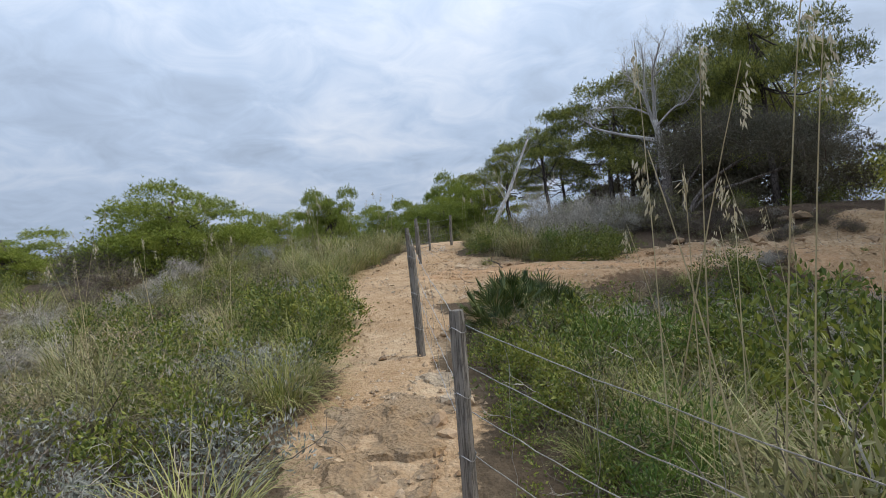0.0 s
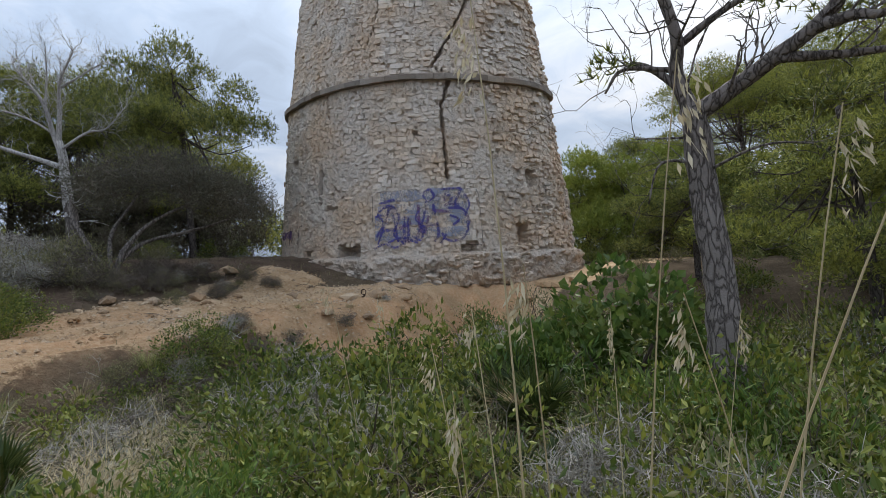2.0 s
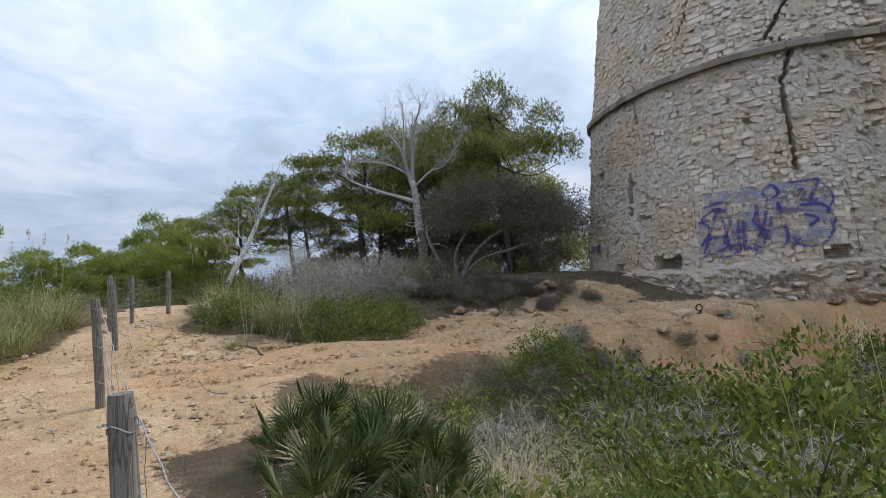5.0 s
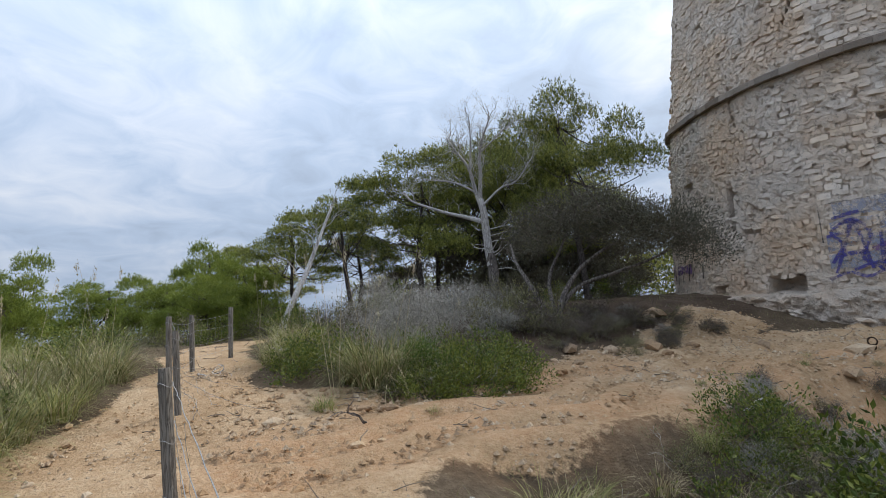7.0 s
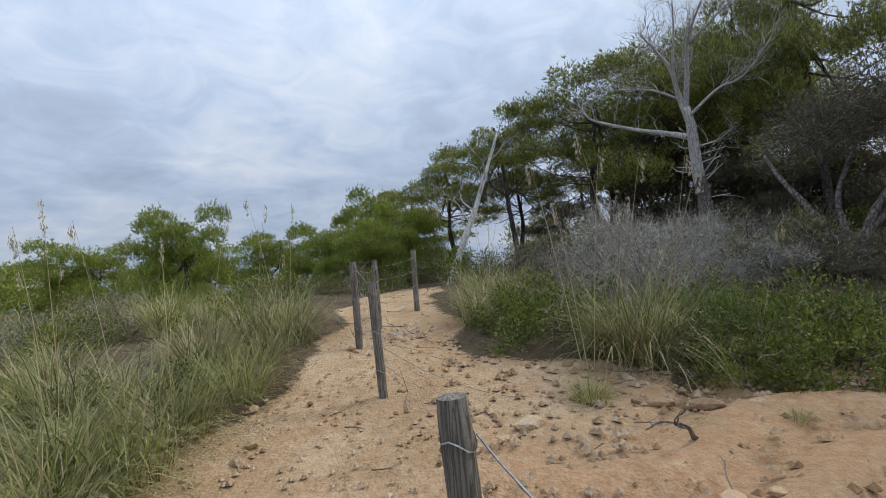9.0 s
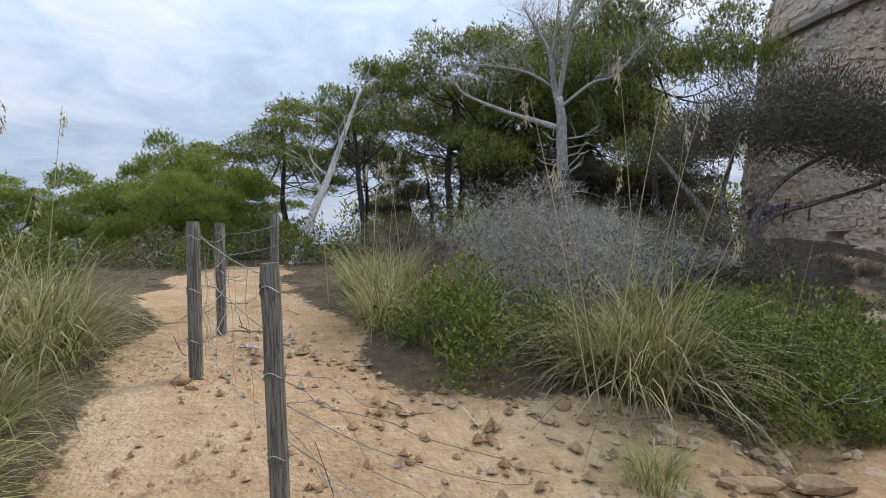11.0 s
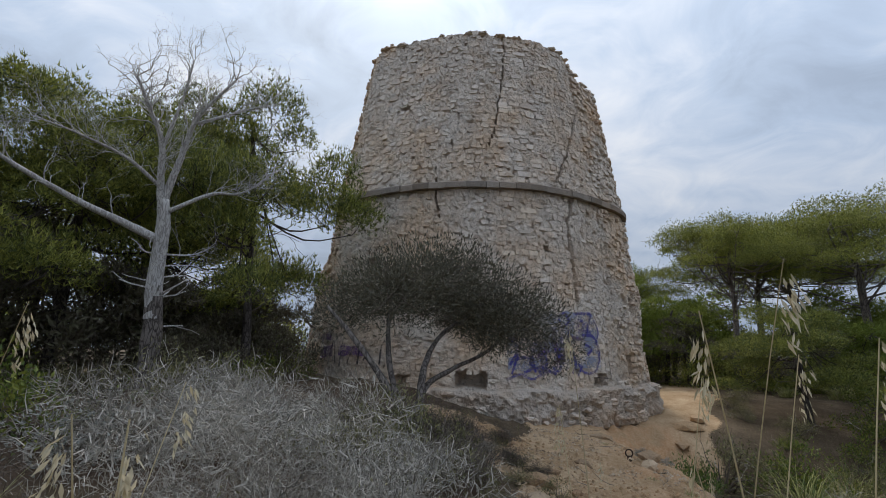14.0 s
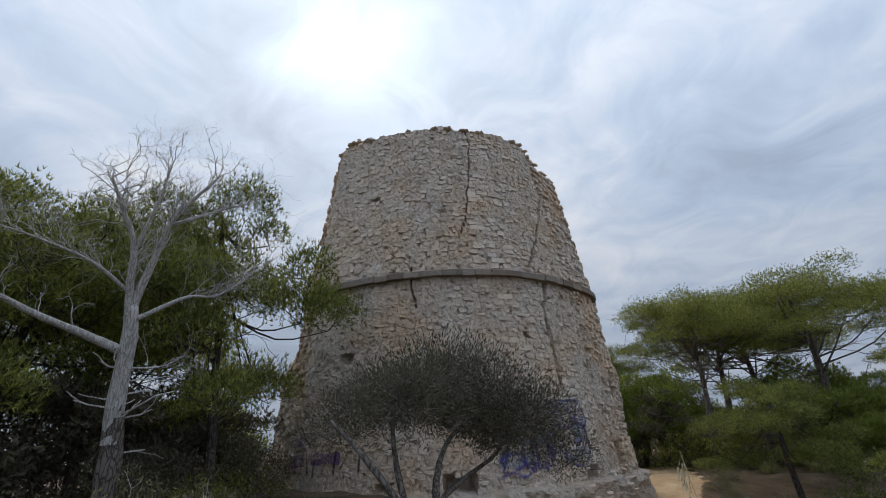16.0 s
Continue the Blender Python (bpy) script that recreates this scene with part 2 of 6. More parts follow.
M_LEDGE = stone_mat("ledge_limestone", ((0.24, 0.165, 0.10), (0.42, 0.315, 0.205), (0.58, 0.46, 0.33)), (1.0, 0.87, 0.72), 0.8)
M_PEBBLE = stone_mat("path_stones", ((0.20, 0.13, 0.08), (0.40, 0.29, 0.19), (0.60, 0.49, 0.36)), (1.0, 0.85, 0.68), 0.4)


def metal_mat(name, col, rough):
    m, nt, p = base_mat(name, rough, 0.5)
    p.inputs["Metallic"].default_value = 0.85
    f = noise_node(nt, 60.0, 4.0)
    link(nt, ramp(nt, f, [(0.3, tuple(c * 0.5 for c in col)), (0.7, col)]), p.inputs["Base Color"])
    return m


M_WIRE = metal_mat("galvanised_wire", (0.48, 0.47, 0.45), 0.5)
M_IRON = metal_mat("rusty_iron", (0.10, 0.065, 0.045), 0.7)


def paint_mat(name, col, cover):
    """Spray paint that has sunk into rough stone and worn off in spots."""
    m, nt, p = base_mat(name, 0.8, 0.2)
    f = noise_node(nt, 16.0, 6.0, 0.75)
    slow = noise_node(nt, 2.2, 3.0)
    k = math_node(nt, "ADD", math_node(nt, "MULTIPLY", f, 0.6), math_node(nt, "MULTIPLY", slow, 0.4))
    a = ramp(nt, k, [(cover - 0.07, (1, 1, 1)), (cover + 0.07, (0, 0, 0))])
    link(nt, ramp(nt, f, [(0.3, tuple(c * 0.6 for c in col)), (0.7, col)]), p.inputs["Base Color"])
    tr = node(nt, "ShaderNodeBsdfTransparent")
    mx = node(nt, "ShaderNodeMixShader")
    link(nt, math_node(nt, "MULTIPLY", a, 0.85), mx.inputs[0])
    link(nt, tr.outputs[0], mx.inputs[1])
    link(nt, p.outputs[0], mx.inputs[2])
    link(nt, mx.outputs[0], nt.nodes["Material Output"].inputs[0])
    return m


M_BLUE = paint_mat("blue_violet_spray_paint", (0.085, 0.075, 0.30), 0.54)
M_PALEBLUE = paint_mat("pale_blue_spray_paint", (0.36, 0.38, 0.48), 0.50)
M_BLACK = paint_mat("black_spray_paint", (0.045, 0.04, 0.055), 0.50)
M_VIOLET = paint_mat("violet_spray_paint", (0.22, 0.12, 0.27), 0.52)


def ground_mat():
    m, nt, p = base_mat("sandy_soil", 0.97, 0.1)
    geo = node(nt, "ShaderNodeNewGeometry")
    at_sand, at_red = node(nt, "ShaderNodeAttribute"), node(nt, "ShaderNodeAttribute")
    at_sand.attribute_name, at_red.attribute_name = "sand", "red"
    at_lit = node(nt, "ShaderNodeAttribute")
    at_lit.attribute_name = "needles"
    g1 = noise_node(nt, 1.3, 5.0, 0.6)
    g2 = noise_node(nt, 14.0, 6.0, 0.7)
    g3 = noise_node(nt, 90.0, 3.0, 0.6)
    peb = node(nt, "ShaderNodeTexVoronoi", Scale=38.0)
    link(nt, geo.outputs["Position"], peb.inputs["Vector"])
    f = math_node(nt, "ADD", math_node(nt, "MULTIPLY", g1, 0.45), math_node(nt, "MULTIPLY", g2, 0.4))
    f = math_node(nt, "ADD", f, math_node(nt, "MULTIPLY", g3, 0.15))
    sand = ramp(nt, f, [(0.32, (0.26, 0.158, 0.080)), (0.48, (0.42, 0.282, 0.162)), (0.64, (0.57, 0.425, 0.275))])
    red = ramp(nt, f, [(0.3, (0.24, 0.11, 0.05)), (0.5, (0.42, 0.235, 0.12)), (0.66, (0.57, 0.39, 0.23))])
    soil = ramp(nt, f, [(0.3, (0.048, 0.034, 0.022)), (0.5, (0.105, 0.076, 0.049)), (0.68, (0.20, 0.15, 0.10))])
    edge = math_node(nt, "ADD", at_sand.outputs["Fac"], math_node(nt, "MULTIPLY", math_node(nt, "SUBTRACT", g2, 0.5), 0.9))
    ksand = ramp(nt, edge, [(0.38, (0, 0, 0)), (0.60, (1, 1, 1))])
    col = mixc(nt, ksand, soil, sand)
    kred = math_node(nt, "MULTIPLY", at_red.outputs["Fac"], ramp(nt, g1, [(0.40, (0, 0, 0)), (0.58, (1, 1, 1))]))
    col = mixc(nt, kred, col, red)
    duff = ramp(nt, f, [(0.32, (0.040, 0.028, 0.020)), (0.5, (0.085, 0.058, 0.040)), (0.66, (0.16, 0.115, 0.082))])
    kd = math_node(nt, "ADD", at_lit.outputs["Fac"], math_node(nt, "MULTIPLY", math_node(nt, "SUBTRACT", g2, 0.5), 0.8))
    col = mixc(nt, ramp(nt, kd, [(0.35, (0, 0, 0)), (0.62, (1, 1, 1))]), col, duff)
    link(nt, col, p.inputs["Base Color"])
    h = math_node(nt, "ADD", math_node(nt, "MULTIPLY", g2, 1.2), math_node(nt, "MULTIPLY", peb.outputs["Distance"], -0.5))
    h = math_node(nt, "ADD", h, math_node(nt, "MULTIPLY", g3, 0.4))
    bump_to(nt, p, h, 0.75, 0.035)
    return m


M_GROUND = ground_mat()

# ---------------------------------------------------------------- geometry helpers


class Geo:
    """Collects vertices and faces as arrays and turns them into one mesh."""

    def __init__(self):
        self.v, self.f, self.n = [], [], 0

    def add(self, v, f):
        v = np.asarray(v, float).reshape(-1, 3)
        self.v.append(v)
        self.f.extend((np.asarray(f) + self.n).tolist())
        self.n += len(v)

    def mesh(self, name, mat, smooth=False):
        me = bpy.data.meshes.new(name)
        me.from_pydata(np.concatenate(self.v).tolist(), [], self.f)
        if smooth:
            me.shade_smooth()
        me.materials.append(mat)
        return me


def part(name, geo, mat, parent, label="", smooth=False):
    ob = new(name, geo.mesh(name, mat, smooth) if isinstance(geo, Geo) else geo)
    ob.parent = parent
    if label:
        ob["label"] = label
    return ob


def thing(name, label, category, at=(0, 0, 0), group="", kind=""):
    ob = new(name)
    ob.empty_display_size = 0.1
    ob.location = at
    return tagged(ob, label, category, group, kind)


def tube(geo, pts, radii, sides=8, rough=0.0, rng=None):
    pts = [Vector(p) for p in pts]
    n = len(pts)
    rings = []
    side = None
    for i, p in enumerate(pts):
        d = (pts[min(i + 1, n - 1)] - pts[max(i - 1, 0)]).normalized()
        if side is None:
            side = d.orthogonal().normalized()
        side = (side - d * side.dot(d)).normalized()
        other = d.cross(side)
        r = radii[i]
        for k in range(sides):
            a = 2 * math.pi * k / sides
            rr = r * (1 + (rng.uniform(-rough, rough) if rng is not None else 0))
            rings.append(p + (side * math.cos(a) + other * math.sin(a)) * rr)
    f = []
    for i in range(n - 1):
        for k in range(sides):
            k2 = (k + 1) % sides
            f.append((i * sides + k, i * sides + k2, (i + 1) * sides + k2, (i + 1) * sides + k))
    base = geo.n
    geo.add([tuple(q) for q in rings], f)
    geo.f.append([base + (n - 1) * sides + k for k in range(sides)])


def smooth_path(pts, per=4):
    """A rounded line through the given points."""
    P = [Vector(p) for p in pts]
    P = [P[0] * 2 - P[1]] + P + [P[-1] * 2 - P[-2]]
    out = []
    for i in range(1, len(P) - 2):
        for s in range(per):
            t = s / per
            a, b, c, d = P[i - 1], P[i], P[i + 1], P[i + 2]
            out.append(0.5 * (2 * b + (c - a) * t + (2 * a - 5 * b + 4 * c - d) * t * t + (3 * b - a - 3 * c + d) * t ** 3))
    out.append(P[-2])
    return out


def limb(geo, pts, r0, r1, sides=8, per=4, rough=0.07, rng=None):
    path = smooth_path(pts, per)
    n = len(path)
    tube(geo, path, [r0 + (r1 - r0) * (i / (n - 1)) ** 0.8 for i in range(n)], sides, rough, rng)
    return path


def twigs(geo, p, d, length, r, depth, rng, bend=0.35, split=2, spread=0.7, sides=4, shrink=0.68, lift=0.05):
    """A branch that forks again and again."""
    pts, q, v = [p], Vector(p), Vector(d).normalized()
    steps = 3
    for i in range(steps):
        v = (v + Vector((rng.uniform(-bend, bend), rng.uniform(-bend, bend), rng.uniform(-bend, bend) + lift))).normalized()
        q = q + v * (length / steps)
        pts.append(q)
    tube(geo, pts, [r * (1 - 0.45 * i / steps) for i in range(steps + 1)], sides)
    if depth <= 0:
        return
    for _ in range(split):
        w = (v + Vector((rng.uniform(-spread, spread), rng.uniform(-spread, spread), rng.uniform(-spread, spread)))).normalized()
        start = pts[-1] if rng.random() < 0.6 else pts[2]
        twigs(geo, start, w, length * shrink * rng.uniform(0.75, 1.2), r * 0.6, depth - 1, rng, bend, split, spread, max(3, sides - 1), shrink, lift)


def blades(geo, base, az, length, lean, droop, width, segs=4):
    """Many tapered, bent blades at once."""
    n = len(base)
    s = np.linspace(0, 1, segs + 1)
    ang = lean[:, None] + droop[:, None] * s
    step = (length / segs)[:, None]
    r = np.concatenate([np.zeros((n, 1)), np.cumsum(np.sin(ang[:, :-1]) * step, 1)], 1)
    z = np.concatenate([np.zeros((n, 1)), np.cumsum(np.cos(ang[:, :-1]) * step, 1)], 1)
    c, sn = np.cos(az)[:, None], np.sin(az)[:, None]
    pos = np.stack([base[:, 0:1] + r * c, base[:, 1:2] + r * sn, base[:, 2:3] + z], 2)
    w = width[:, None] * np.maximum(1 - s ** 1.6, 0.06) * 0.5
    side = np.stack([-sn * w, c * w, 0 * w], 2)
    v = np.stack([pos - side, pos + side], 2).reshape(-1, 3)
    k = np.arange(segs)
    quad = np.stack([2 * k, 2 * k + 1, 2 * k + 3, 2 * k + 2], 1)
    f = (quad[None] + (np.arange(n) * 2 * (segs + 1))[:, None, None]).reshape(-1, 4)
    geo.add(v, f)


def leaves(geo, pos, out, length, width, rs, jitter=0.8):
    """Small pointed leaves that look along out, with some chance."""
    n = len(pos)
    d = out + rs.normal(0, jitter, (n, 3))
    d /= np.linalg.norm(d, axis=1)[:, None] + 1e-9
    s = np.cross(d, rs.normal(0, 1, (n, 3)))
    s /= np.linalg.norm(s, axis=1)[:, None] + 1e-9
    nrm = np.cross(d, s)
    L = (length * rs.uniform(0.65, 1.25, n))[:, None]
    W = (width * rs.uniform(0.7, 1.2, n))[:, None]
    a = pos
    b = pos + d * L * 0.45 + s * W * 0.5 + nrm * W * 0.15
    c = pos + d * L
    e = pos + d * L * 0.45 - s * W * 0.5 + nrm * W * 0.15
    v = np.stack([a, b, c, e], 1).reshape(-1, 3)
    geo.add(v, np.arange(4 * n).reshape(-1, 4))


def tangle(geo, pos, out, length, width, rs):
    """Crooked bare twigs, each of two short lengths, pointing every way."""
    n = len(pos)
    unit = lambda q: q / (np.linalg.norm(q, axis=1)[:, None] + 1e-9)
    d1 = unit(out * 0.45 + np.array([0, 0, 0.12]) + rs.normal(0, 0.75, (n, 3)))
    d2 = unit(d1 + rs.normal(0, 0.65, (n, 3)))
    s = unit(np.cross(d1, rs.normal(0, 1, (n, 3)))) * width[:, None] * 0.5
    m = pos + d1 * length[:, None] * 0.5
    e = m + d2 * length[:, None] * 0.5
    v = np.stack([pos - s, pos + s, m + s * 0.8, m - s * 0.8, e], 1).reshape(-1, 3)
    b = 5 * np.arange(n)[:, None]
    geo.add(v, [])
    o = geo.n - len(v)
    geo.f += (b + np.array([[0, 1, 2, 3]]) + o).tolist() + (b + np.array([[3, 2, 4]]) + o).tolist()


def needles(geo, pos, out, count, length, width, rs, fan=0.65):
    """Brushes of needles, count at each place."""
    n = len(pos)
    p = np.repeat(pos, count, 0)
    d = np.repeat(out, count, 0) + rs.normal(0, fan, (n * count, 3))
    d /= np.linalg.norm(d, axis=1)[:, None] + 1e-9
    s = np.cross(d, rs.normal(0, 1, (n * count, 3)))
    s /= np.linalg.norm(s, axis=1)[:, None] + 1e-9
    L = (length * rs.uniform(0.6, 1.2, n * count))[:, None]
    v = np.stack([p - s * width / 2, p + s * width / 2, p + d * L], 1).reshape(-1, 3)
    geo.add(v, np.arange(3 * n * count).reshape(-1, 3))


def smooth01(t):
    t = np.clip(t, 0, 1)
    return t * t * (3 - 2 * t)


# ---------------------------------------------------------------- the lie of the land

CLIMB_Y = (-30, 0, 3, 5.3, 7, 8.5, 10, 11, 12.5, 15, 17, 25, 60, 600)
CLIMB_Z = (-0.3, 0, 0.2, 0.4, 0.6, 0.77, 0.86, 0.98, 1.24, 1.50, 1.58, 1.55, 1.1, -2)


def lie(x, y):
    """Height of the ground: a slope that climbs north, a gully south of the tower, a terrace east of it."""
    x, y = np.asarray(x, float), np.asarray(y, float)
    z = np.interp(y, CLIMB_Y, CLIMB_Z)
    z = z - 0.045 * np.clip(-x - 2, 0, 30)
    z = z + 0.42 * smooth01((x - 1.5) / 4.5) * smooth01((y - 11) / 3.5)
    gully = smooth01((x - 0.7) / 2.2) * smooth01((8.7 + 0.25 * np.sin(x * 1.1) - y) / 1.7) * (1 - smooth01((x - 13.2) / 2.6))
    z = z + gully * (-0.2 - 0.55 * smooth01((x - 2.5) / 4.5) - z)
    z = z + smooth01((x - 12.5) / 8) * smooth01((9 - y) / 5) * (1.15 - z) * (1 - smooth01((-6 - y) / 10))
    return z


# worn ground: strips (x, y) to (x, y) with half width
TRODDEN = [((-1.0, 7.4), (-1.15, 10.6), 0.9), ((-0.2, -4), (-0.35, 2.8), 0.5), ((-0.35, 2.8), (-0.75, 5), 0.5), ((-0.75, 5), (-0.95, 8), 0.8), ((-0.6, 8), (0.6, 9.6), 1.35),
           ((0.6, 9.4), (5, 9.5), 0.95), ((5, 9.9), (9, 10.3), 1.5), ((9, 9.9), (14, 9.2), 1.3), ((-0.8, 9), (-0.6, 12), 0.75),
           ((-0.5, 12), (-0.1, 15.4), 0.62), ((-0.1, 15.4), (1.0, 19), 0.7), ((14.5, 6.4), (20.5, 3.6), 1.0), ((20.5, 3.6), (27, 1.2), 1.2), ((8, 11), (11.3, 12.4), 0.9),
           ((-0.3, 10.5), (0.2, 11.2), 0.75), ((0, 10.1), (2.2, 9.8), 0.6), ((0, 12.0), (0.3, 14.5), 0.38), ((0.1, 11.3), (1.2, 10.85), 0.5)]


def strip_mask(x, y, strips, soft):
    best = np.zeros_like(x)
    x, y = x + 0.13 * np.sin(y * 3.1 + 1.7 * np.sin(x * 1.3)), y + 0.13 * np.sin(x * 2.7 + 1.9 * np.sin(y * 1.7))
    for (ax, ay), (bx, by), w in strips:
        dx, dy = bx - ax, by - ay
        t = np.clip(((x - ax) * dx + (y - ay) * dy) / (dx * dx + dy * dy), 0, 1)
        d = np.hypot(x - ax - t * dx, y - ay - t * dy)
        best = np.maximum(best, 1 - smooth01((d - w + soft) / (2 * soft)))
    return best


def worn(x, y):
    return float(strip_mask(np.array([x], float), np.array([y], float), TRODDEN, 0.12)[0])


def ground_z(x, y):
    return float(lie(x, y))


def build_ground():
    far = np.geomspace(0.4, 620, 26)
    xs = np.concatenate([-7 - far[::-1], np.arange(-7, 24, 0.125), 24 + far])
    ys = np.concatenate([-4 - far[::-1], np.arange(-4, 24, 0.125), 24 + far])
    X, Y = np.meshgrid(xs, ys)
    Z = lie(X, Y)
    sand = strip_mask(X, Y, TRODDEN, 0.3)
    red = smooth01((8.9 - Y) / 0.8) * smooth01((X - 5.8) / 1.5) * (1 - smooth01((X - 15) / 2)) * smooth01((Y - 5.5) / 1.0)
    red = np.maximum(red, strip_mask(X, Y, [((1.5, 10.1), (5.5, 10.6), 0.5), ((10, 8.6), (15, 7.4), 0.7), ((0.3, 9.4), (4, 9.0), 0.8), ((6, 9.0), (10.5, 8.6), 0.6), ((2.5, 10.3), (5.5, 10.8), 0.5)], 0.4) * 0.8)
    needles_lie = smooth01((X - 3.0) / 1.6) * smooth01((Y - 11.2 - 0.10 * (X - 6)) / 1.1) * (1 - smooth01((X - 13) / 2)) * (1 - smooth01((Y - 24) / 4)) * (1 - sand)
    bare = np.maximum(sand, red)
    N = len(xs)
    bumpy = np.array([noise.noise((x * 0.9, y * 0.9, 0)) * 0.07 + noise.noise((x * 2.7, y * 2.7, 3)) * 0.03 + noise.noise((x * 7, y * 7, 5)) * 0.012
                      if -8 < x < 25 and -5 < y < 25 else noise.noise((x * 0.05, y * 0.05, 7)) * 0.35 for x, y in zip(X.ravel(), Y.ravel())]).reshape(X.shape)
    Z = Z + bumpy * (0.55 + 0.45 * (1 - sand)) + red * 0.06 * np.sin(Y * 9 + np.sin(X * 2.3) * 2)
    worn_bank = smooth01((X - 4.5) / 1.5) * (1 - smooth01((X - 16) / 2)) * smooth01((Y - 6.0) / 1.2) * (1 - smooth01((Y - 12.5) / 2))
    rough = np.array([abs(noise.noise((x * 1.6, y * 2.6, 21))) * 0.16 + noise.noise((x * 5.2, y * 6.5, 22)) * 0.045 if w > 0.01 else 0.0 for x, y, w in zip(X.ravel(), Y.ravel(), worn_bank.ravel())]).reshape(X.shape)
    Z = Z + worn_bank * (rough - 0.05)
    v = np.stack([X, Y, Z], 2).reshape(-1, 3)
    i = (np.arange(len(ys) - 1)[:, None] * N + np.arange(N - 1)[None]).ravel()
    f = np.stack([i, i + 1, i + N + 1, i + N], 1)
    me = bpy.data.meshes.new("ground")
    me.from_pydata(v.tolist(), [], f.tolist())
    me.shade_smooth()
    me.materials.append(M_GROUND)
    for name, arr in (("sand", bare), ("red", red), ("needles", needles_lie)):
        me.attributes.new(name, "FLOAT", "POINT").data.foreach_set("value", arr.ravel().astype(np.float32))
    tagged(new("ground", me), "sandy footpath and brown soil rising to a tower", "ground", kind="structure")


build_ground()

# ---------------------------------------------------------------- the tower

TOWER_X, TOWER_Y = 20.5, 12.2
BASE_Z, BAND_Z, RIM_Z = 1.75, 8.0, 14.2


def tower_r(a, z):
    """Radius of the wall at the angle a (radians, 0 faces west, plus is north) and height z."""
    r = float(np.interp(z, (0.5, BASE_Z, BAND_Z, RIM_Z), (6.75, 6.55, 6.0, 4.95)))
    d = math.degrees(a)
    high = float(smooth01((z - 8.5) / 4.0))
    # the wall has lost its face on the north and the south-east side
    lost = 2.2 * float(smooth01((d - 52) / 22)) * float(smooth01((z - 5.6) / 1.4)) + 1.3 * float(smooth01((d - 50) / 12)) * high
    lost += (1.5 + 2.8 * high) * float(smooth01((-d - 82) / 14)) * float(smooth01((z - 4.0) / 4.0))
    flare = float(smooth01((-d - 56) / 14)) * (1 - float(smooth01((-d - 76) / 18))) * float(smooth01((7.2 - z) / 6))
    swell = (0.30 + 0.05 * high) * math.exp(-((d + 70) / 14) ** 2) * float(smooth01((z - 3) / 2)) + (0.14 + 0.16 * high) * math.exp(-((d - 40) / 8) ** 2)
    return r * (1 - 0.10 * lost) + 0.30 * flare + swell


def rim_z(a):
    d = math.degrees(a)
    return RIM_Z + 0.16 * noise.noise((d * 0.045, 2, 1)) + 0.10 * noise.noise((d * 0.35, 5, 2)) - 0.55 * float(smooth01((d - 42) / 20)) - 0.9 * float(smooth01((-d - 46) / 8))


def on_tower(a, z, out=0.0):
    r = tower_r(a, z) + out
    return (TOWER_X - r * math.cos(a), TOWER_Y + r * math.sin(a), z)


CRACKS = [([(-48, 12.9), (-48.8, 11.8), (-41, 10.4), (-32.8, 8.95), (-29.4, 8.38), (-35, 8.2), (-35.3, 7.9), (-32, 7.0), (-32.4, 5.9), (-32.8, 4.4)], 0.105),
          ([(-13.2, 14.4), (-14.4, 13.5), (-13.0, 12.4), (-11.1, 11.4), (-8.6, 10.0), (-5.0, 9.3)], 0.028),
          ([(10.5, 8.7), (10.2, 7.6), (8.7, 6.9)], 0.03)]
# dark openings in the wall: angle, height of the middle, half width and half height in metres, depth
OPENINGS = [(12.0, 4.42, 0.09, 0.60, 0.5), (-0.8, 1.98, 0.42, 0.22, 0.6), (-38.5, 1.98, 0.30, 0.16, 0.3), (6.5, 3.55, 0.30, 0.10, 0.18),
            (17.5, 2.0, 0.22, 0.12, 0.3), (-58, 2.4, 0.25, 0.35, 0.5), (-62, 4.4, 0.2, 0.3, 0.35), (30, 5.6, 0.22, 0.10, 0.25), (-24, 6.0, 0.16, 0.08, 0.2), (24, 11.2, 0.18, 0.1, 0.2)]


def crack_angle(pts, z):
    zs = [q[1] for q in pts][::-1]
    an = [q[0] for q in pts][::-1]
    if z < zs[0] or z > zs[-1]:
        return None
    return float(np.interp(z, zs, an)) + 0.55 * noise.noise((z * 3.1, 4, 9)) + 0.42 * noise.noise((z * 8.0, 1, 3)) + 0.22 * noise.noise((z * 19.0, 6, 2))


def hollow(a, z):
    """How far the wall is eaten away here."""
    d, r = math.degrees(a), tower_r(a, z)
    deep = 0.0
    for pts, w in CRACKS:
        c = crack_angle(pts, z)
        if c is not None:
            off = abs(radians(d - c)) * r
            ww = w * 0.62 * (0.7 + 0.6 * noise.noise((z * 2, 8, 8)))
            deep = max(deep, 0.35 * (1 - float(smooth01((off - ww * 0.6) / (ww * 0.8)))))
    for oa, oz, hw, hh, dp in OPENINGS:
        u, v = abs(radians(d - oa)) * r / hw, abs(z - oz) / hh
        if max(u, v) < 1.3:
            wob = 0.12 * noise.noise((d * 0.8, z * 5, 4))
            deep = max(deep, dp * (1 - float(smooth01((max(u, v) - 0.95 + wob) / 0.15))))
    return deep


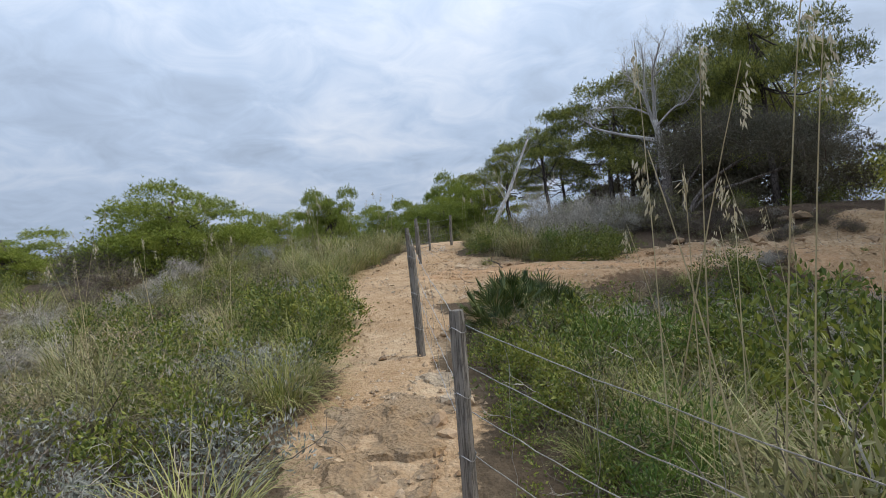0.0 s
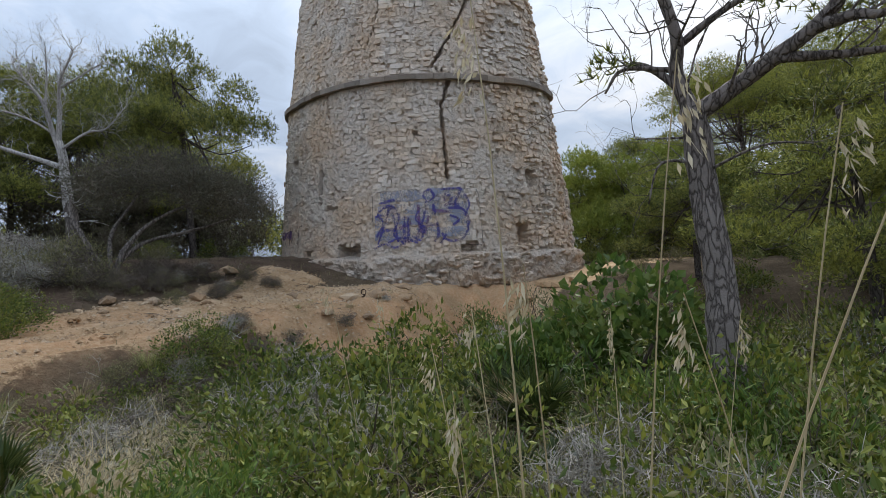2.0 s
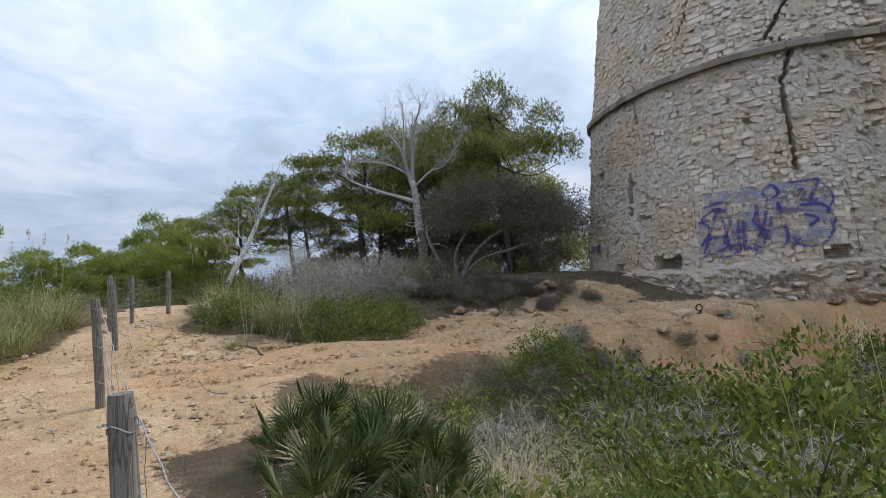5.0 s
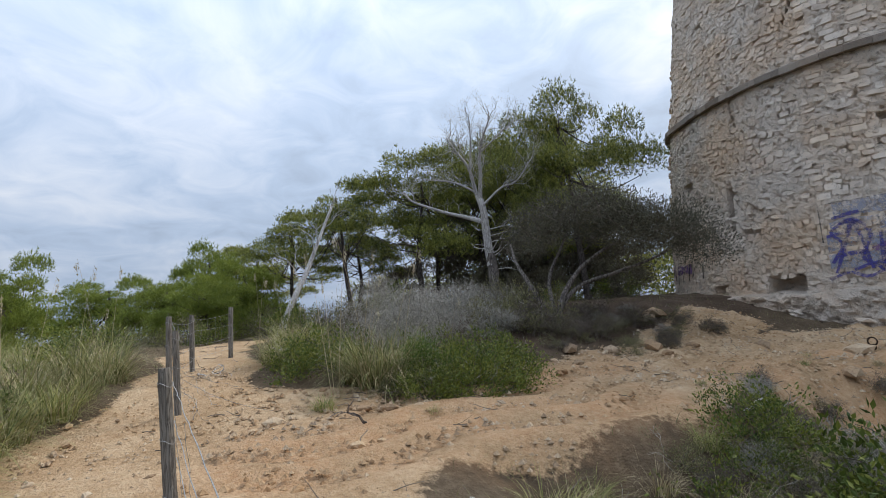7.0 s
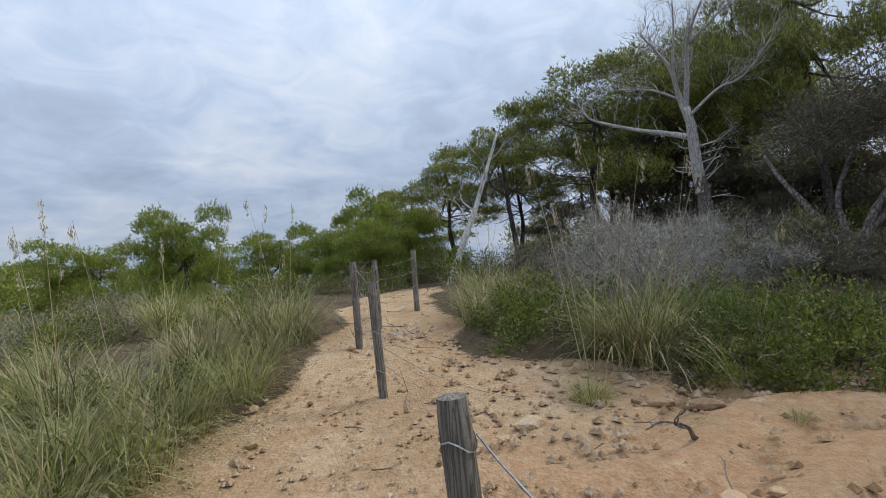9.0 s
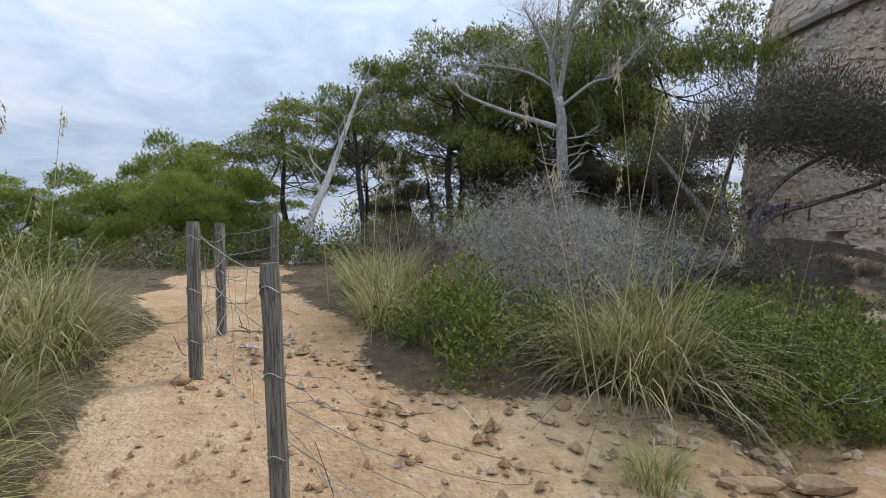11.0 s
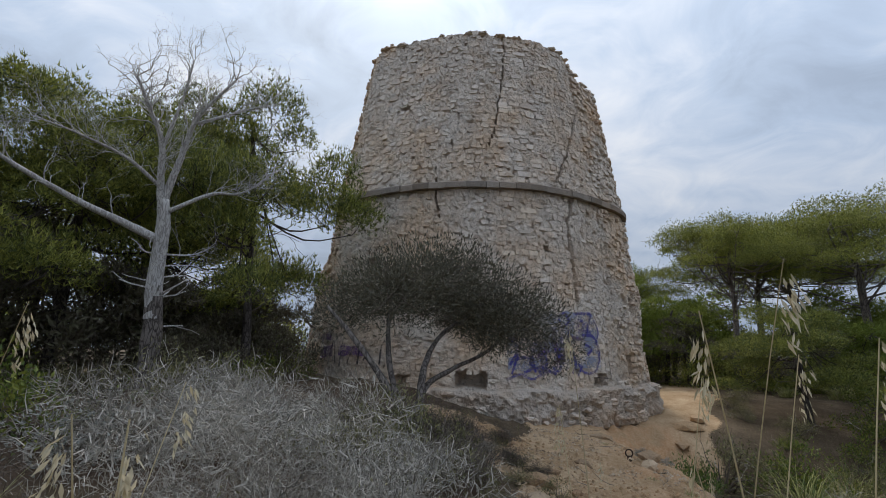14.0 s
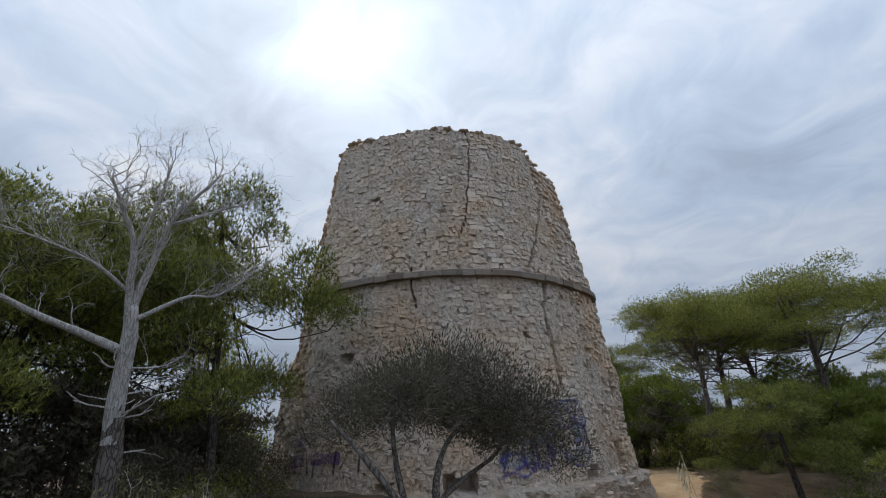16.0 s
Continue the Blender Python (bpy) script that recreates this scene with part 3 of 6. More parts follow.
def build_tower():
    rng = random.Random(11)
    tower = thing("watchtower", "ruined round limestone watchtower with cracks and graffiti", "tower", (TOWER_X, TOWER_Y, 0))
    off = Vector((TOWER_X, TOWER_Y, 0))
    # the mortared core
    core = Geo()
    angs = np.radians(np.concatenate([np.arange(-180, -70, 2.0), np.arange(-70, 66, 0.42), np.arange(66, 180.1, 2.0)]))
    rows = 190
    v = []
    for j in range(rows + 1):
        for a in angs:
            top = rim_z(a) - 0.05
            z = 0.4 + (top - 0.4) * j / rows
            n1 = noise.noise((a * 9, z * 1.6, 0)) * 0.05 + noise.noise((a * 40, z * 7, 3)) * 0.045 - 0.22 * max(0, noise.noise((a * 26, z * 4.2, 9)) - 0.22) - 0.20 * max(0, noise.noise((a * 55, z * 8.5, 12)) - 0.2)
            p = on_tower(a, z, n1 - 0.015 - hollow(a, z))
            v.append((p[0] - off.x, p[1] - off.y, z))
    n = len(angs)
    f = [(j * n + i, j * n + i + 1, (j + 1) * n + i + 1, (j + 1) * n + i) for j in range(rows) for i in range(n - 1)]
    core.add(v, f)
    # broken top, sunk a little towards the middle
    top0 = rows * n
    v2 = []
    for k, sh in enumerate((0.82, 0.5, 0.0)):
        for i, a in enumerate(angs):
            q = v[top0 + i]
            v2.append((q[0] * sh, q[1] * sh, q[2] - 0.25 * (k + 1) + 0.15 * noise.noise((q[0], q[1], k))))
    base = core.n
    core.add(v2, [])
    for i in range(n - 1):
        core.f.append((top0 + i, top0 + i + 1, base + i + 1, base + i))
        for k in range(2):
            core.f.append((base + k * n + i, base + k * n + i + 1, base + (k + 1) * n + i + 1, base + (k + 1) * n + i))
    part("wall_core", core, M_MORTAR, tower, "crumbling mortared rubble wall")

    def stone(geo, a0, a1, z0, z1, proud, cut):
        """One stone of the facing: a rough eight-sided face with chipped corners."""
        am, zm = (a0 + a1) / 2, (z0 + z1) / 2
        r = tower_r(am, zm)
        w, h = (a1 - a0) * r, z1 - z0
        ring = []
        for sx, sz in ((-1, -1), (1, -1), (1, 1), (-1, 1)):
            cw, ch = rng.uniform(0.1, 0.42) * (0.35 if cut else 1), rng.uniform(0.1, 0.42) * (0.35 if cut else 1)
            first, second = ((sx, sz * (1 - 2 * ch)), (sx * (1 - 2 * cw * 0.6), sz))
            if sx * sz < 0:
                first, second = second, first
            if (sx, sz) in ((-1, -1), (1, 1)):
                ring += [first, second]
            else:
                ring += [first, second]
        pts_f, pts_b = [], []
        tip = rng.uniform(-0.04, 0.04) if cut else rng.gauss(0, 0.13)
        ct, sn = math.cos(tip), math.sin(tip)
        gap = 0.006
        for u, t in ring:
            ju, jt = rng.uniform(-0.22, 0.14) * (0.25 if cut else 1) * (1 if u > 0 else -1), rng.uniform(-0.22, 0.14) * (0.25 if cut else 1) * (1 if t > 0 else -1)
            uu, tt = (u + ju) * (w / 2 - gap), (t + jt) * (h / 2 - gap)
            uu, tt = uu * ct - tt * sn, uu * sn + tt * ct
            for pts, k, dd in ((pts_b, 1.0, -0.07), (pts_f, 0.88 if not cut else 0.93, proud + rng.uniform(-0.014, 0.014) * (0.4 if cut else 1))):
                z = zm + tt * k
                p = on_tower(am + uu * k / r, z, dd)
                pts.append((p[0] - off.x, p[1] - off.y, z))
        m = len(ring)
        fs = [[i, (i + 1) % m, m + (i + 1) % m, m + i] for i in range(m)]
        b = geo.n
        geo.add(pts_b + pts_f, [])
        geo.f += [[b + q for q in ff] for ff in fs] + [[b + m + i for i in range(m)]]

    rest, cut_rest = Geo(), Geo()
    singles = []
    z = BASE_Z
    while z < RIM_Z + 0.1:
        hgt = rng.uniform(0.13, 0.21)
        if abs(z - BAND_Z) < 0.12:
            z += 0.2
            continue
        a = -math.pi
        while a < math.pi:
            d = math.degrees(a)
            r = tower_r(a, z)
            strip = -25 < d < -12 and z > 4.6 and rng.random() < 0.2
            w = rng.uniform(0.3, 0.6) if strip else rng.choice((rng.uniform(0.10, 0.18), rng.uniform(0.14, 0.25), rng.uniform(0.18, 0.32), rng.uniform(0.25, 0.45)))
            a1 = a + w / r
            loose = 0.25 if strip else 1.0
            zz = z + loose * (0.34 * noise.noise((math.degrees(a) * 0.12, z * 0.8, 1)) + 0.16 * noise.noise((math.degrees(a) * 0.5, z * 2, 4)) + rng.uniform(-0.05, 0.05))
            h2 = hgt * (rng.uniform(0.9, 1.0) if strip else rng.uniform(0.65, 1.25))
            am = (a + a1) / 2
            dm = math.degrees(am)
            if zz + h2 > rim_z(am) + 0.12 * rng.random():
                a = a1
                continue
            if zz < BAND_Z + 0.16 and zz + h2 > BAND_Z - 0.17:
                a = a1
                continue
            lo, hi = a, a1
            for pts, cw in CRACKS:
                c = crack_angle(pts, zz + h2 / 2)
                if c is not None:
                    cr, half = radians(c), cw * 0.5 / r
                    if lo < cr < hi:
                        if am < cr:
                            hi = cr - half
                        else:
                            lo = cr + half
            blocked = hollow(am, zz + h2 / 2) > 0.1 or (hi - lo) * r < 0.09
            # places where the facing has fallen and only mortar is left
            bare = rng.random() < (0.62 if noise.noise((dm * 0.05, zz * 0.33, 6)) > 0.22 else 0.12)
            # low facing of cut blocks round the painted patch
            cut = strip or (-43 < dm < -8 and 2.0 < zz < 4.4 and rng.random() < 0.6)
            if not blocked and not (bare and not cut):
                ragged = abs(dm) > 48
                proud = rng.uniform(-0.030, 0.010) if not cut else rng.uniform(-0.012, 0.010)
                if ragged:
                    proud += rng.uniform(0, 0.11)
                if -44 < dm < 40 and zz < 3.9 and len(singles) < 290:
                    g = Geo()
                    stone(g, lo, hi, zz, zz + h2, proud, cut)
                    singles.append((g, cut))
                else:
                    stone(cut_rest if cut else rest, lo, hi, zz, zz + h2, proud, cut)
            a = a1
        z += hgt
    tagged(part("rubble_facing", rest, M_STONE, tower, "rough rubble facing stones"), kind="stuff")
    tagged(part("cut_facing", cut_rest, M_ASHLAR, tower, "squared pale facing blocks"), kind="stuff")
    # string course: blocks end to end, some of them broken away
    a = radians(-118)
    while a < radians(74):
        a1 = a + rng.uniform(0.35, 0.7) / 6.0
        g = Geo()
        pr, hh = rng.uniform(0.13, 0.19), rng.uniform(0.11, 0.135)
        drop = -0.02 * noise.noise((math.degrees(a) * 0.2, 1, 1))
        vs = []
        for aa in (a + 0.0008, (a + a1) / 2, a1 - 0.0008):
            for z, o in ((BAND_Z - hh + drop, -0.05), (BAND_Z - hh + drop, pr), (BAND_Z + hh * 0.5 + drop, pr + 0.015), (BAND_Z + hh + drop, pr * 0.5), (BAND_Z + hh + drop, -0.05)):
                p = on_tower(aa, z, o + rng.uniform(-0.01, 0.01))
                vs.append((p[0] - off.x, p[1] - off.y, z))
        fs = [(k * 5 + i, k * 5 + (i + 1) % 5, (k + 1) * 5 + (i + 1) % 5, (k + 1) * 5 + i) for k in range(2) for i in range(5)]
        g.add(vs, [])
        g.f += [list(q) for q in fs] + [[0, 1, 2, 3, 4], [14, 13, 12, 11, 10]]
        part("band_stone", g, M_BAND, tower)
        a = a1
    # loose rim stones
    for i in range(60):
        aa = radians(-70 + 150 * i / 60 + rng.uniform(-1, 1))
        g = Geo()
        stone_lump(g, Vector((0, 0, 0)), rng.uniform(0.12, 0.26), rng, 0.32)
        ob = part("rim_stone", g, M_STONE, tower)
        p = on_tower(aa, rim_z(aa), -rng.uniform(0.02, 0.3))
        ob.location = (p[0] - off.x, p[1] - off.y, rim_z(aa) - 0.05)
        ob.rotation_euler = (0, 0, rng.uniform(0, 6))
    # plinth: a battered footing with a worn top
    pl = Geo()
    an = np.radians(np.arange(-95, 60, 0.4))
    prof = [(-0.35, 0.0), (0.30, 0.10), (0.34, 0.35), (0.30, 0.62), (0.36, 0.82), (0.26, 0.97), (0.05, 1.02), (-0.4, 1.08)]
    tt = np.linspace(0, 1, 26)
    share = np.linspace(0, 1, len(prof))
    prof = list(zip(np.interp(tt, share, [q[0] for q in prof]).tolist(), np.interp(tt, share, [q[1] for q in prof]).tolist()))
    pv = []
    for aa in an:
        d = math.degrees(aa)
        low = 0.55 + 0.35 * float(smooth01((d + 10) / 40))
        for k, (o, t) in enumerate(prof):
            z = low + (1.78 - low) * t
            nn = noise.noise((d * 0.16, z * 2.2, 1)) * 0.16 + noise.noise((d * 0.7, z * 6, 2)) * 0.12 + noise.noise((d * 1.7, z * 13, 5)) * 0.07 - 0.22 * max(0, noise.noise((d * 0.55, z * 5.5, 8)) - 0.22) if k else 0
            wear = -0.30 * max(0, noise.noise((d * 0.10, 3, 7))) if t > 0.6 else 0
            p = on_tower(aa, BASE_Z, o + nn)
            pv.append((p[0] - off.x, p[1] - off.y, z + wear * 0.6 + 0.03 * noise.noise((d * 0.5, k, 4))))
    m = len(prof)
    pl.add(pv, [(i * m + k, (i + 1) * m + k, (i + 1) * m + k + 1, i * m + k + 1) for i in range(len(an) - 1) for k in range(m - 1)])
    part("plinth", pl, M_MORTAR, tower, "worn stone footing with an eroded edge")
    for i in range(130):
        d = rng.uniform(-76, 50)
        z = rng.uniform(0.8, 1.75)
        g = Geo()
        stone_lump(g, Vector((0, 0, 0)), rng.uniform(0.08, 0.19), rng, 0.42)
        ob = part("footing_stone", g, M_STONE, tower)
        p = on_tower(radians(d), BASE_Z, rng.uniform(0.20, 0.32))
        ob.location = (p[0] - off.x, p[1] - off.y, z)
        ob.rotation_euler = (rng.uniform(-0.3, 0.3), rng.uniform(-0.3, 0.3), rng.uniform(0, 3))
    for g, cut in singles:
        part("stone", g, M_ASHLAR if cut else M_STONE, tower)
    return tower


def stone_lump(geo, at, r, rng, flat=0.7):
    """A rough broken stone."""
    bm = bmesh.new()
    bmesh.ops.create_icosphere(bm, subdivisions=1, radius=r)
    sx, sy = rng.uniform(0.8, 1.5), rng.uniform(0.7, 1.1)
    vs = []
    for q in bm.verts:
        k = 1 + rng.uniform(-0.22, 0.22)
        vs.append((at.x + q.co.x * sx * k, at.y + q.co.y * sy * k, at.z + q.co.z * flat * k))
    geo.add(vs, [[q.index for q in fc.verts] for fc in bm.faces])
    bm.free()


tower = build_tower()


def graffiti(name, label, mat, strokes, u0, z0, width, out=0.045):
    """Sprayed lines on the wall; strokes in metres along the wall from the angle u0 (degrees) southwards, and up from z0."""
    t = thing(name, label, "graffiti")
    for pts in strokes:
        g = Geo()
        path = smooth_path([(x, y, 0) for x, y in pts], 6) if len(pts) > 2 else [Vector((*pts[0], 0)).lerp(Vector((*pts[1], 0)), k / 8) for k in range(9)]
        vs = []
        for i, q in enumerate(path):
            d = (path[min(i + 1, len(path) - 1)] - path[max(i - 1, 0)]).normalized()
            s = Vector((-d.y, d.x, 0)) * width * 0.5 * (0.8 + 0.5 * noise.noise((q.x * 3, q.y * 3, 1)))
            for w in (q - s, q + s):
                vs.append(on_tower(radians(u0) - w.x / 6.4, z0 + w.y, out))
        g.add(vs, [(2 * i, 2 * i + 1, 2 * i + 3, 2 * i + 2) for i in range(len(path) - 1)])
        part("stroke", g, mat, t)
    return t


graffiti("graffiti", "blue and violet spray-painted letters on the tower wall", M_BLUE, [
    [(0.15, 0.05), (0.45, 0.9), (0.62, 1.3), (0.85, 0.1)], [(0.3, 0.5), (0.8, 0.55)], [(0.2, 1.45), (0.75, 1.55)], [(0.05, 1.0), (0.5, 1.05)],
    [(1.05, 0.0), (1.08, 1.0)], [(1.2, 0.05), (1.2, 0.95)], [(0.95, 0.1), (1.35, 0.15)], [(1.45, 0.1), (1.75, 1.0), (1.82, 1.45)],
    [(1.85, 1.45), (1.72, 1.7), (1.95, 1.85), (2.1, 1.6), (1.88, 1.42)], [(2.05, 1.35), (2.2, 0.4), (2.05, 0.05)], [(1.6, 0.6), (2.2, 0.65)],
    [(2.35, 1.85), (3.05, 1.88)], [(3.05, 1.88), (2.75, 1.25)], [(2.55, 1.2), (3.05, 1.15), (3.25, 0.7), (3.0, 0.15), (2.5, 0.1), (2.3, 0.35)],
    [(2.6, 0.95), (2.9, 0.8), (2.7, 0.6)], [(0.5, 0.1), (1.0, 0.25), (1.5, 0.05)], [(3.15, 1.0), (3.22, 0.4)], [(2.25, 0.0), (2.45, 0.3)],
    [(0.1, 0.3), (0.35, 0.75), (0.15, 1.1), (0.6, 1.35), (0.9, 0.95), (0.7, 0.4), (1.0, 0.1)], [(1.3, 0.3), (1.6, 0.15), (1.7, 0.55), (1.45, 0.85), (1.55, 1.15)],
    [(2.45, 1.7), (2.7, 1.55), (2.6, 1.35), (2.95, 1.3)], [(3.1, 0.95), (3.3, 1.3), (3.15, 1.7)], [(0.0, -0.1), (0.4, 0.05), (0.75, -0.08), (1.1, 0.1)]], -9.5, 2.15, 0.095)
graffiti("graffiti", "faded pale blue paint patch behind the letters on the wall", M_PALEBLUE, [
    [(0.1, 0.35), (3.3, 0.4)], [(0.1, 0.8), (3.35, 0.85)], [(0.2, 1.2), (3.3, 1.25)], [(0.3, 1.65), (3.2, 1.7)]], -9.0, 2.15, 0.46, 0.038)
graffiti("graffiti", "violet spray-paint strokes on the tower wall", M_VIOLET, [
    [(1.5, 0.9), (1.7, 0.3), (1.9, 0.9)], [(2.4, 1.6), (2.5, 1.2)], [(0.9, 0.5), (1.3, 0.7)], [(2.0, 1.1), (2.6, 1.0)], [(1.55, 1.3), (1.6, 0.2)]], -9.5, 2.2, 0.12, 0.041)
graffiti("graffiti", "thin dark painted outline beside the blue letters", M_BLACK, [
    [(3.3, 1.9), (3.7, 1.75), (3.75, 0.0)], [(0.0, 1.9), (1.6, 1.92)], [(0.0, 1.9), (0.02, 0.9)], [(3.0, 0.0), (3.7, -0.05)]], -9.0, 2.1, 0.035)
graffiti("graffiti", "dark violet and black paint scrawl low on the wall", M_BLACK, [
    [(0.1, 0.1), (0.15, 1.0), (0.4, 1.2)], [(0.5, 0.2), (0.55, 1.1)], [(0.8, 0.15), (1.0, 0.9), (1.2, 0.2)], [(1.4, 0.1), (1.45, 1.0)],
    [(1.7, 0.2), (1.9, 0.8), (1.75, 1.0)], [(2.1, 0.2), (2.15, 0.9)], [(2.3, 0.3), (2.6, 0.8)], [(0.0, 0.6), (0.7, 0.7)], [(2.9, 0.2), (2.95, 0.8), (3.2, 0.9)]], 50, 2.2, 0.075)
graffiti("graffiti", "violet paint wash on the tower wall", M_VIOLET, [
    [(0.1, 0.4), (1.1, 0.5)], [(0.1, 0.9), (0.9, 1.0)], [(1.4, 0.5), (2.4, 0.5)]], 51, 2.3, 0.38, 0.038)

# ---------------------------------------------------------------- plants: kinds


def first_then_copy(proto):
    """Sets the thing down at the first call and copies of it after that."""
    used = []

    def put(x, y, turn=0.0, s=1.0, sz=None, sink=0.03, z=None, label="", group=""):
        zz = (ground_z(x, y) if z is None else z) - sink
        m = Matrix.Translation((x, y, zz)) @ Matrix.Rotation(turn, 4, "Z") @ Matrix.Diagonal((s, s, sz or s, 1))
        if not used:
            proto.matrix_basis = m
            ob = proto
            used.append(1)
        else:
            keep = proto.matrix_basis.copy()
            proto.matrix_basis = Matrix.Identity(4)
            ob = copy_thing(proto, m)
            proto.matrix_basis = keep
        return tagged(ob, label=label, group=group)

    return put


def make_tussock(seed, n, length, spread, mat, dry=0.25, stalks=0, wide=0.011, label="", group=""):
    rs = np.random.RandomState(seed)
    t = thing("grass_tussock", label, "grass", group=group)

    def bunch(k, ln, mt, name, droop, w, lab=""):
        g = Geo()
        a = rs.uniform(0, 2 * np.pi, k)
        r = spread * np.sqrt(rs.uniform(0, 1, k)) * 0.32
        base = np.stack([r * np.cos(a), r * np.sin(a), np.zeros(k)], 1)
        az = a + rs.normal(0, 0.7, k)
        L = ln * rs.uniform(0.5, 1.15, k)
        lean = np.abs(rs.normal(0.42, 0.36, k))
        dr = rs.uniform(0.45, 1.15, k) * droop
        blades(g, base, az, L, lean, dr, w * rs.uniform(0.6, 1.3, k), 5)
        part(name, g, mt, t, lab)

    bunch(int(n * (1 - dry)), length, mat, "blade_clump", 2.1, wide)
    bunch(int(n * dry), length * 0.9, M_STRAW, "dry_blade_clump", 2.2, wide * 0.8, "dry straw-coloured blades")
    rng = random.Random(seed)
    for i in range(stalks):
        a, lean = rng.uniform(0, 6.28), rng.uniform(0.02, 0.30)
        grow_stalk(t, Vector((0.05 * math.cos(a), 0.05 * math.sin(a), 0)), a, length * rng.uniform(1.3, 1.9), lean, rng)
    return t


def grow_stalk(parent, at, az, height, lean, rng, thick=0.0035, head=True):
    """A thin flower stalk that nods at the tip, with a drooping seed head."""
    pts, q = [], Vector(at)
    n = 7
    for i in range(n + 1):
        pts.append(q.copy())
        a = lean + 0.10 * (i / n) ** 2
        q = q + Vector((math.cos(az) * math.sin(a), math.sin(az) * math.sin(a), math.cos(a))) * height / n
    g = Geo()
    tube(g, pts, [thick * (1 - 0.6 * i / n) for i in range(n + 1)], 4)
    st = part("stalk", g, M_STRAW, parent)
    if head:
        h = Geo()
        rs = np.random.RandomState(rng.randrange(9999))
        k = 34
        s = rs.uniform(0.80, 1.0, k)
        pos = np.array([list(pts[-1].lerp(pts[-3], (1 - u) * 1.3)) for u in s])
        pos[:, 0] += math.cos(az) * rs.uniform(0.0, 0.05, k)
        pos[:, 1] += math.sin(az) * rs.uniform(0.0, 0.05, k)
        pos[:, 2] -= rs.uniform(0, 0.10, k)
        out = np.tile(np.array([[math.cos(az) * 0.3, math.sin(az) * 0.3, -1.0]]), (k, 1))
        leaves(h, pos, out, 0.037, 0.0095, rs, 0.28)
        part("seed_head", h, M_SEED, st, "pale drooping seed head")
    return st


def dome(rs, n, rx, rz, lobes=16, shell=0.35):
    """Places and outward directions on an uneven dome of lobes."""
    c = rs.normal(0, 1, (lobes, 3))
    c /= np.linalg.norm(c, axis=1)[:, None]
    c[:, 2] = np.abs(c[:, 2])
    c *= rs.uniform(0.30, 0.86, lobes)[:, None]
    rad = rs.uniform(0.16, 0.42, lobes)
    k = rs.randint(0, lobes, n)
    d = rs.normal(0, 1, (n, 3))
    d /= np.linalg.norm(d, axis=1)[:, None]
    d[:, 2] = np.where(d[:, 2] < -0.35, -d[:, 2], d[:, 2])
    p = c[k] + d * (rad[k] * (1 - shell * rs.uniform(0, 1, n) ** 2))[:, None]
    p[:, 2] = np.maximum(p[:, 2], 0.02)
    return p * np.array([rx, rx, rz]), d, c * np.array([rx, rx, rz])


def make_shrub(seed, name, mat, rx, rz, n, leaf, wide, label, category="shrub", group="", stem=M_TWIG_B, bare=0.0, jitter=0.8):
    rs, rng = np.random.RandomState(seed), random.Random(seed)
    t = thing(name, label, category, group=group)
    p, d, c = dome(rs, n, rx, rz)
    # leaves stand in sprigs, not singly
    sprigs = max(n // 20, 1)
    pick = rs.randint(0, sprigs, n)
    p = p[pick] + rs.normal(0, leaf * 1.15, (n, 3))
    p[:, 2] = np.maximum(p[:, 2], 0.01)
    g = Geo()
    leaves(g, p, d[pick] * 0.9 + np.array([0, 0, 0.5]), leaf, wide, rs, jitter)
    part("foliage", g, mat, t)
    s = Geo()
    for q in c:
        start = Vector((rng.uniform(-0.08, 0.08), rng.uniform(-0.08, 0.08), 0)) * rx
        e = Vector(q)
        mid = start.lerp(e, 0.5) + Vector((rng.uniform(-0.08, 0.08), rng.uniform(-0.08, 0.08), 0.05)) * rx
        tube(s, [start, mid, e], [0.012, 0.008, 0.004], 4)
        twigs(s, e, (e - start), 0.30 * rx, 0.004, 1, rng, 0.4, 2, 0.9, 3)
    part("stemwork", s, stem, t)
    if bare:
        for i in range(int(bare)):
            b = Geo()
            a = rng.uniform(0, 6.28)
            twigs(b, (0.3 * rx * math.cos(a), 0.3 * rx * math.sin(a), 0.3 * rz), (math.cos(a), math.sin(a), 0.9), 0.42 * rx, 0.006, 2, rng, 0.5, 2, 1.0, 3)
            part("dead_twig", b, M_TWIG, t, "bare grey twig")
    return t


def make_twig_bush(seed, rx, rz, stems, depth, label, mat=M_TWIG, green=None, split=3):
    rng, rs = random.Random(seed), np.random.RandomState(seed)
    t = thing("dead_bush", label, "shrub")
    g = Geo()
    for i in range(stems):
        a, el = rng.uniform(0, 6.28), rng.uniform(0.25, 1.5)
        d = Vector((math.cos(a) * math.cos(el), math.sin(a) * math.cos(el), math.sin(el) * 0.8 + 0.05))
        twigs(g, (rng.uniform(-0.35, 0.35) * rx, rng.uniform(-0.35, 0.35) * rx, 0), (d.x * rx, d.y * rx, d.z * rz), 0.29 * (rx + rz) / 2, 0.010, depth, rng, 0.6, split, 1.0, 4, 0.72)
    part("branchwork", g, mat, t)
    n = int(6200 * rx * rx)
    p, out, _ = dome(rs, n, rx, rz, int(16 + 14 * rx), 0.75)
    h = Geo()
    tangle(h, p, out, rs.uniform(0.05, 0.17, n), rs.uniform(0.0028, 0.0064, n), rs)
    part("fine_brush", h, mat, t)
    if green is not None:
        p, d, c = dome(rs, 900, rx * 0.85, rz * 0.7)
        h = Geo()
        leaves(h, p, d, 0.03, 0.012, rs)
        part("foliage", h, green, t, "sparse green sprigs")
    return t


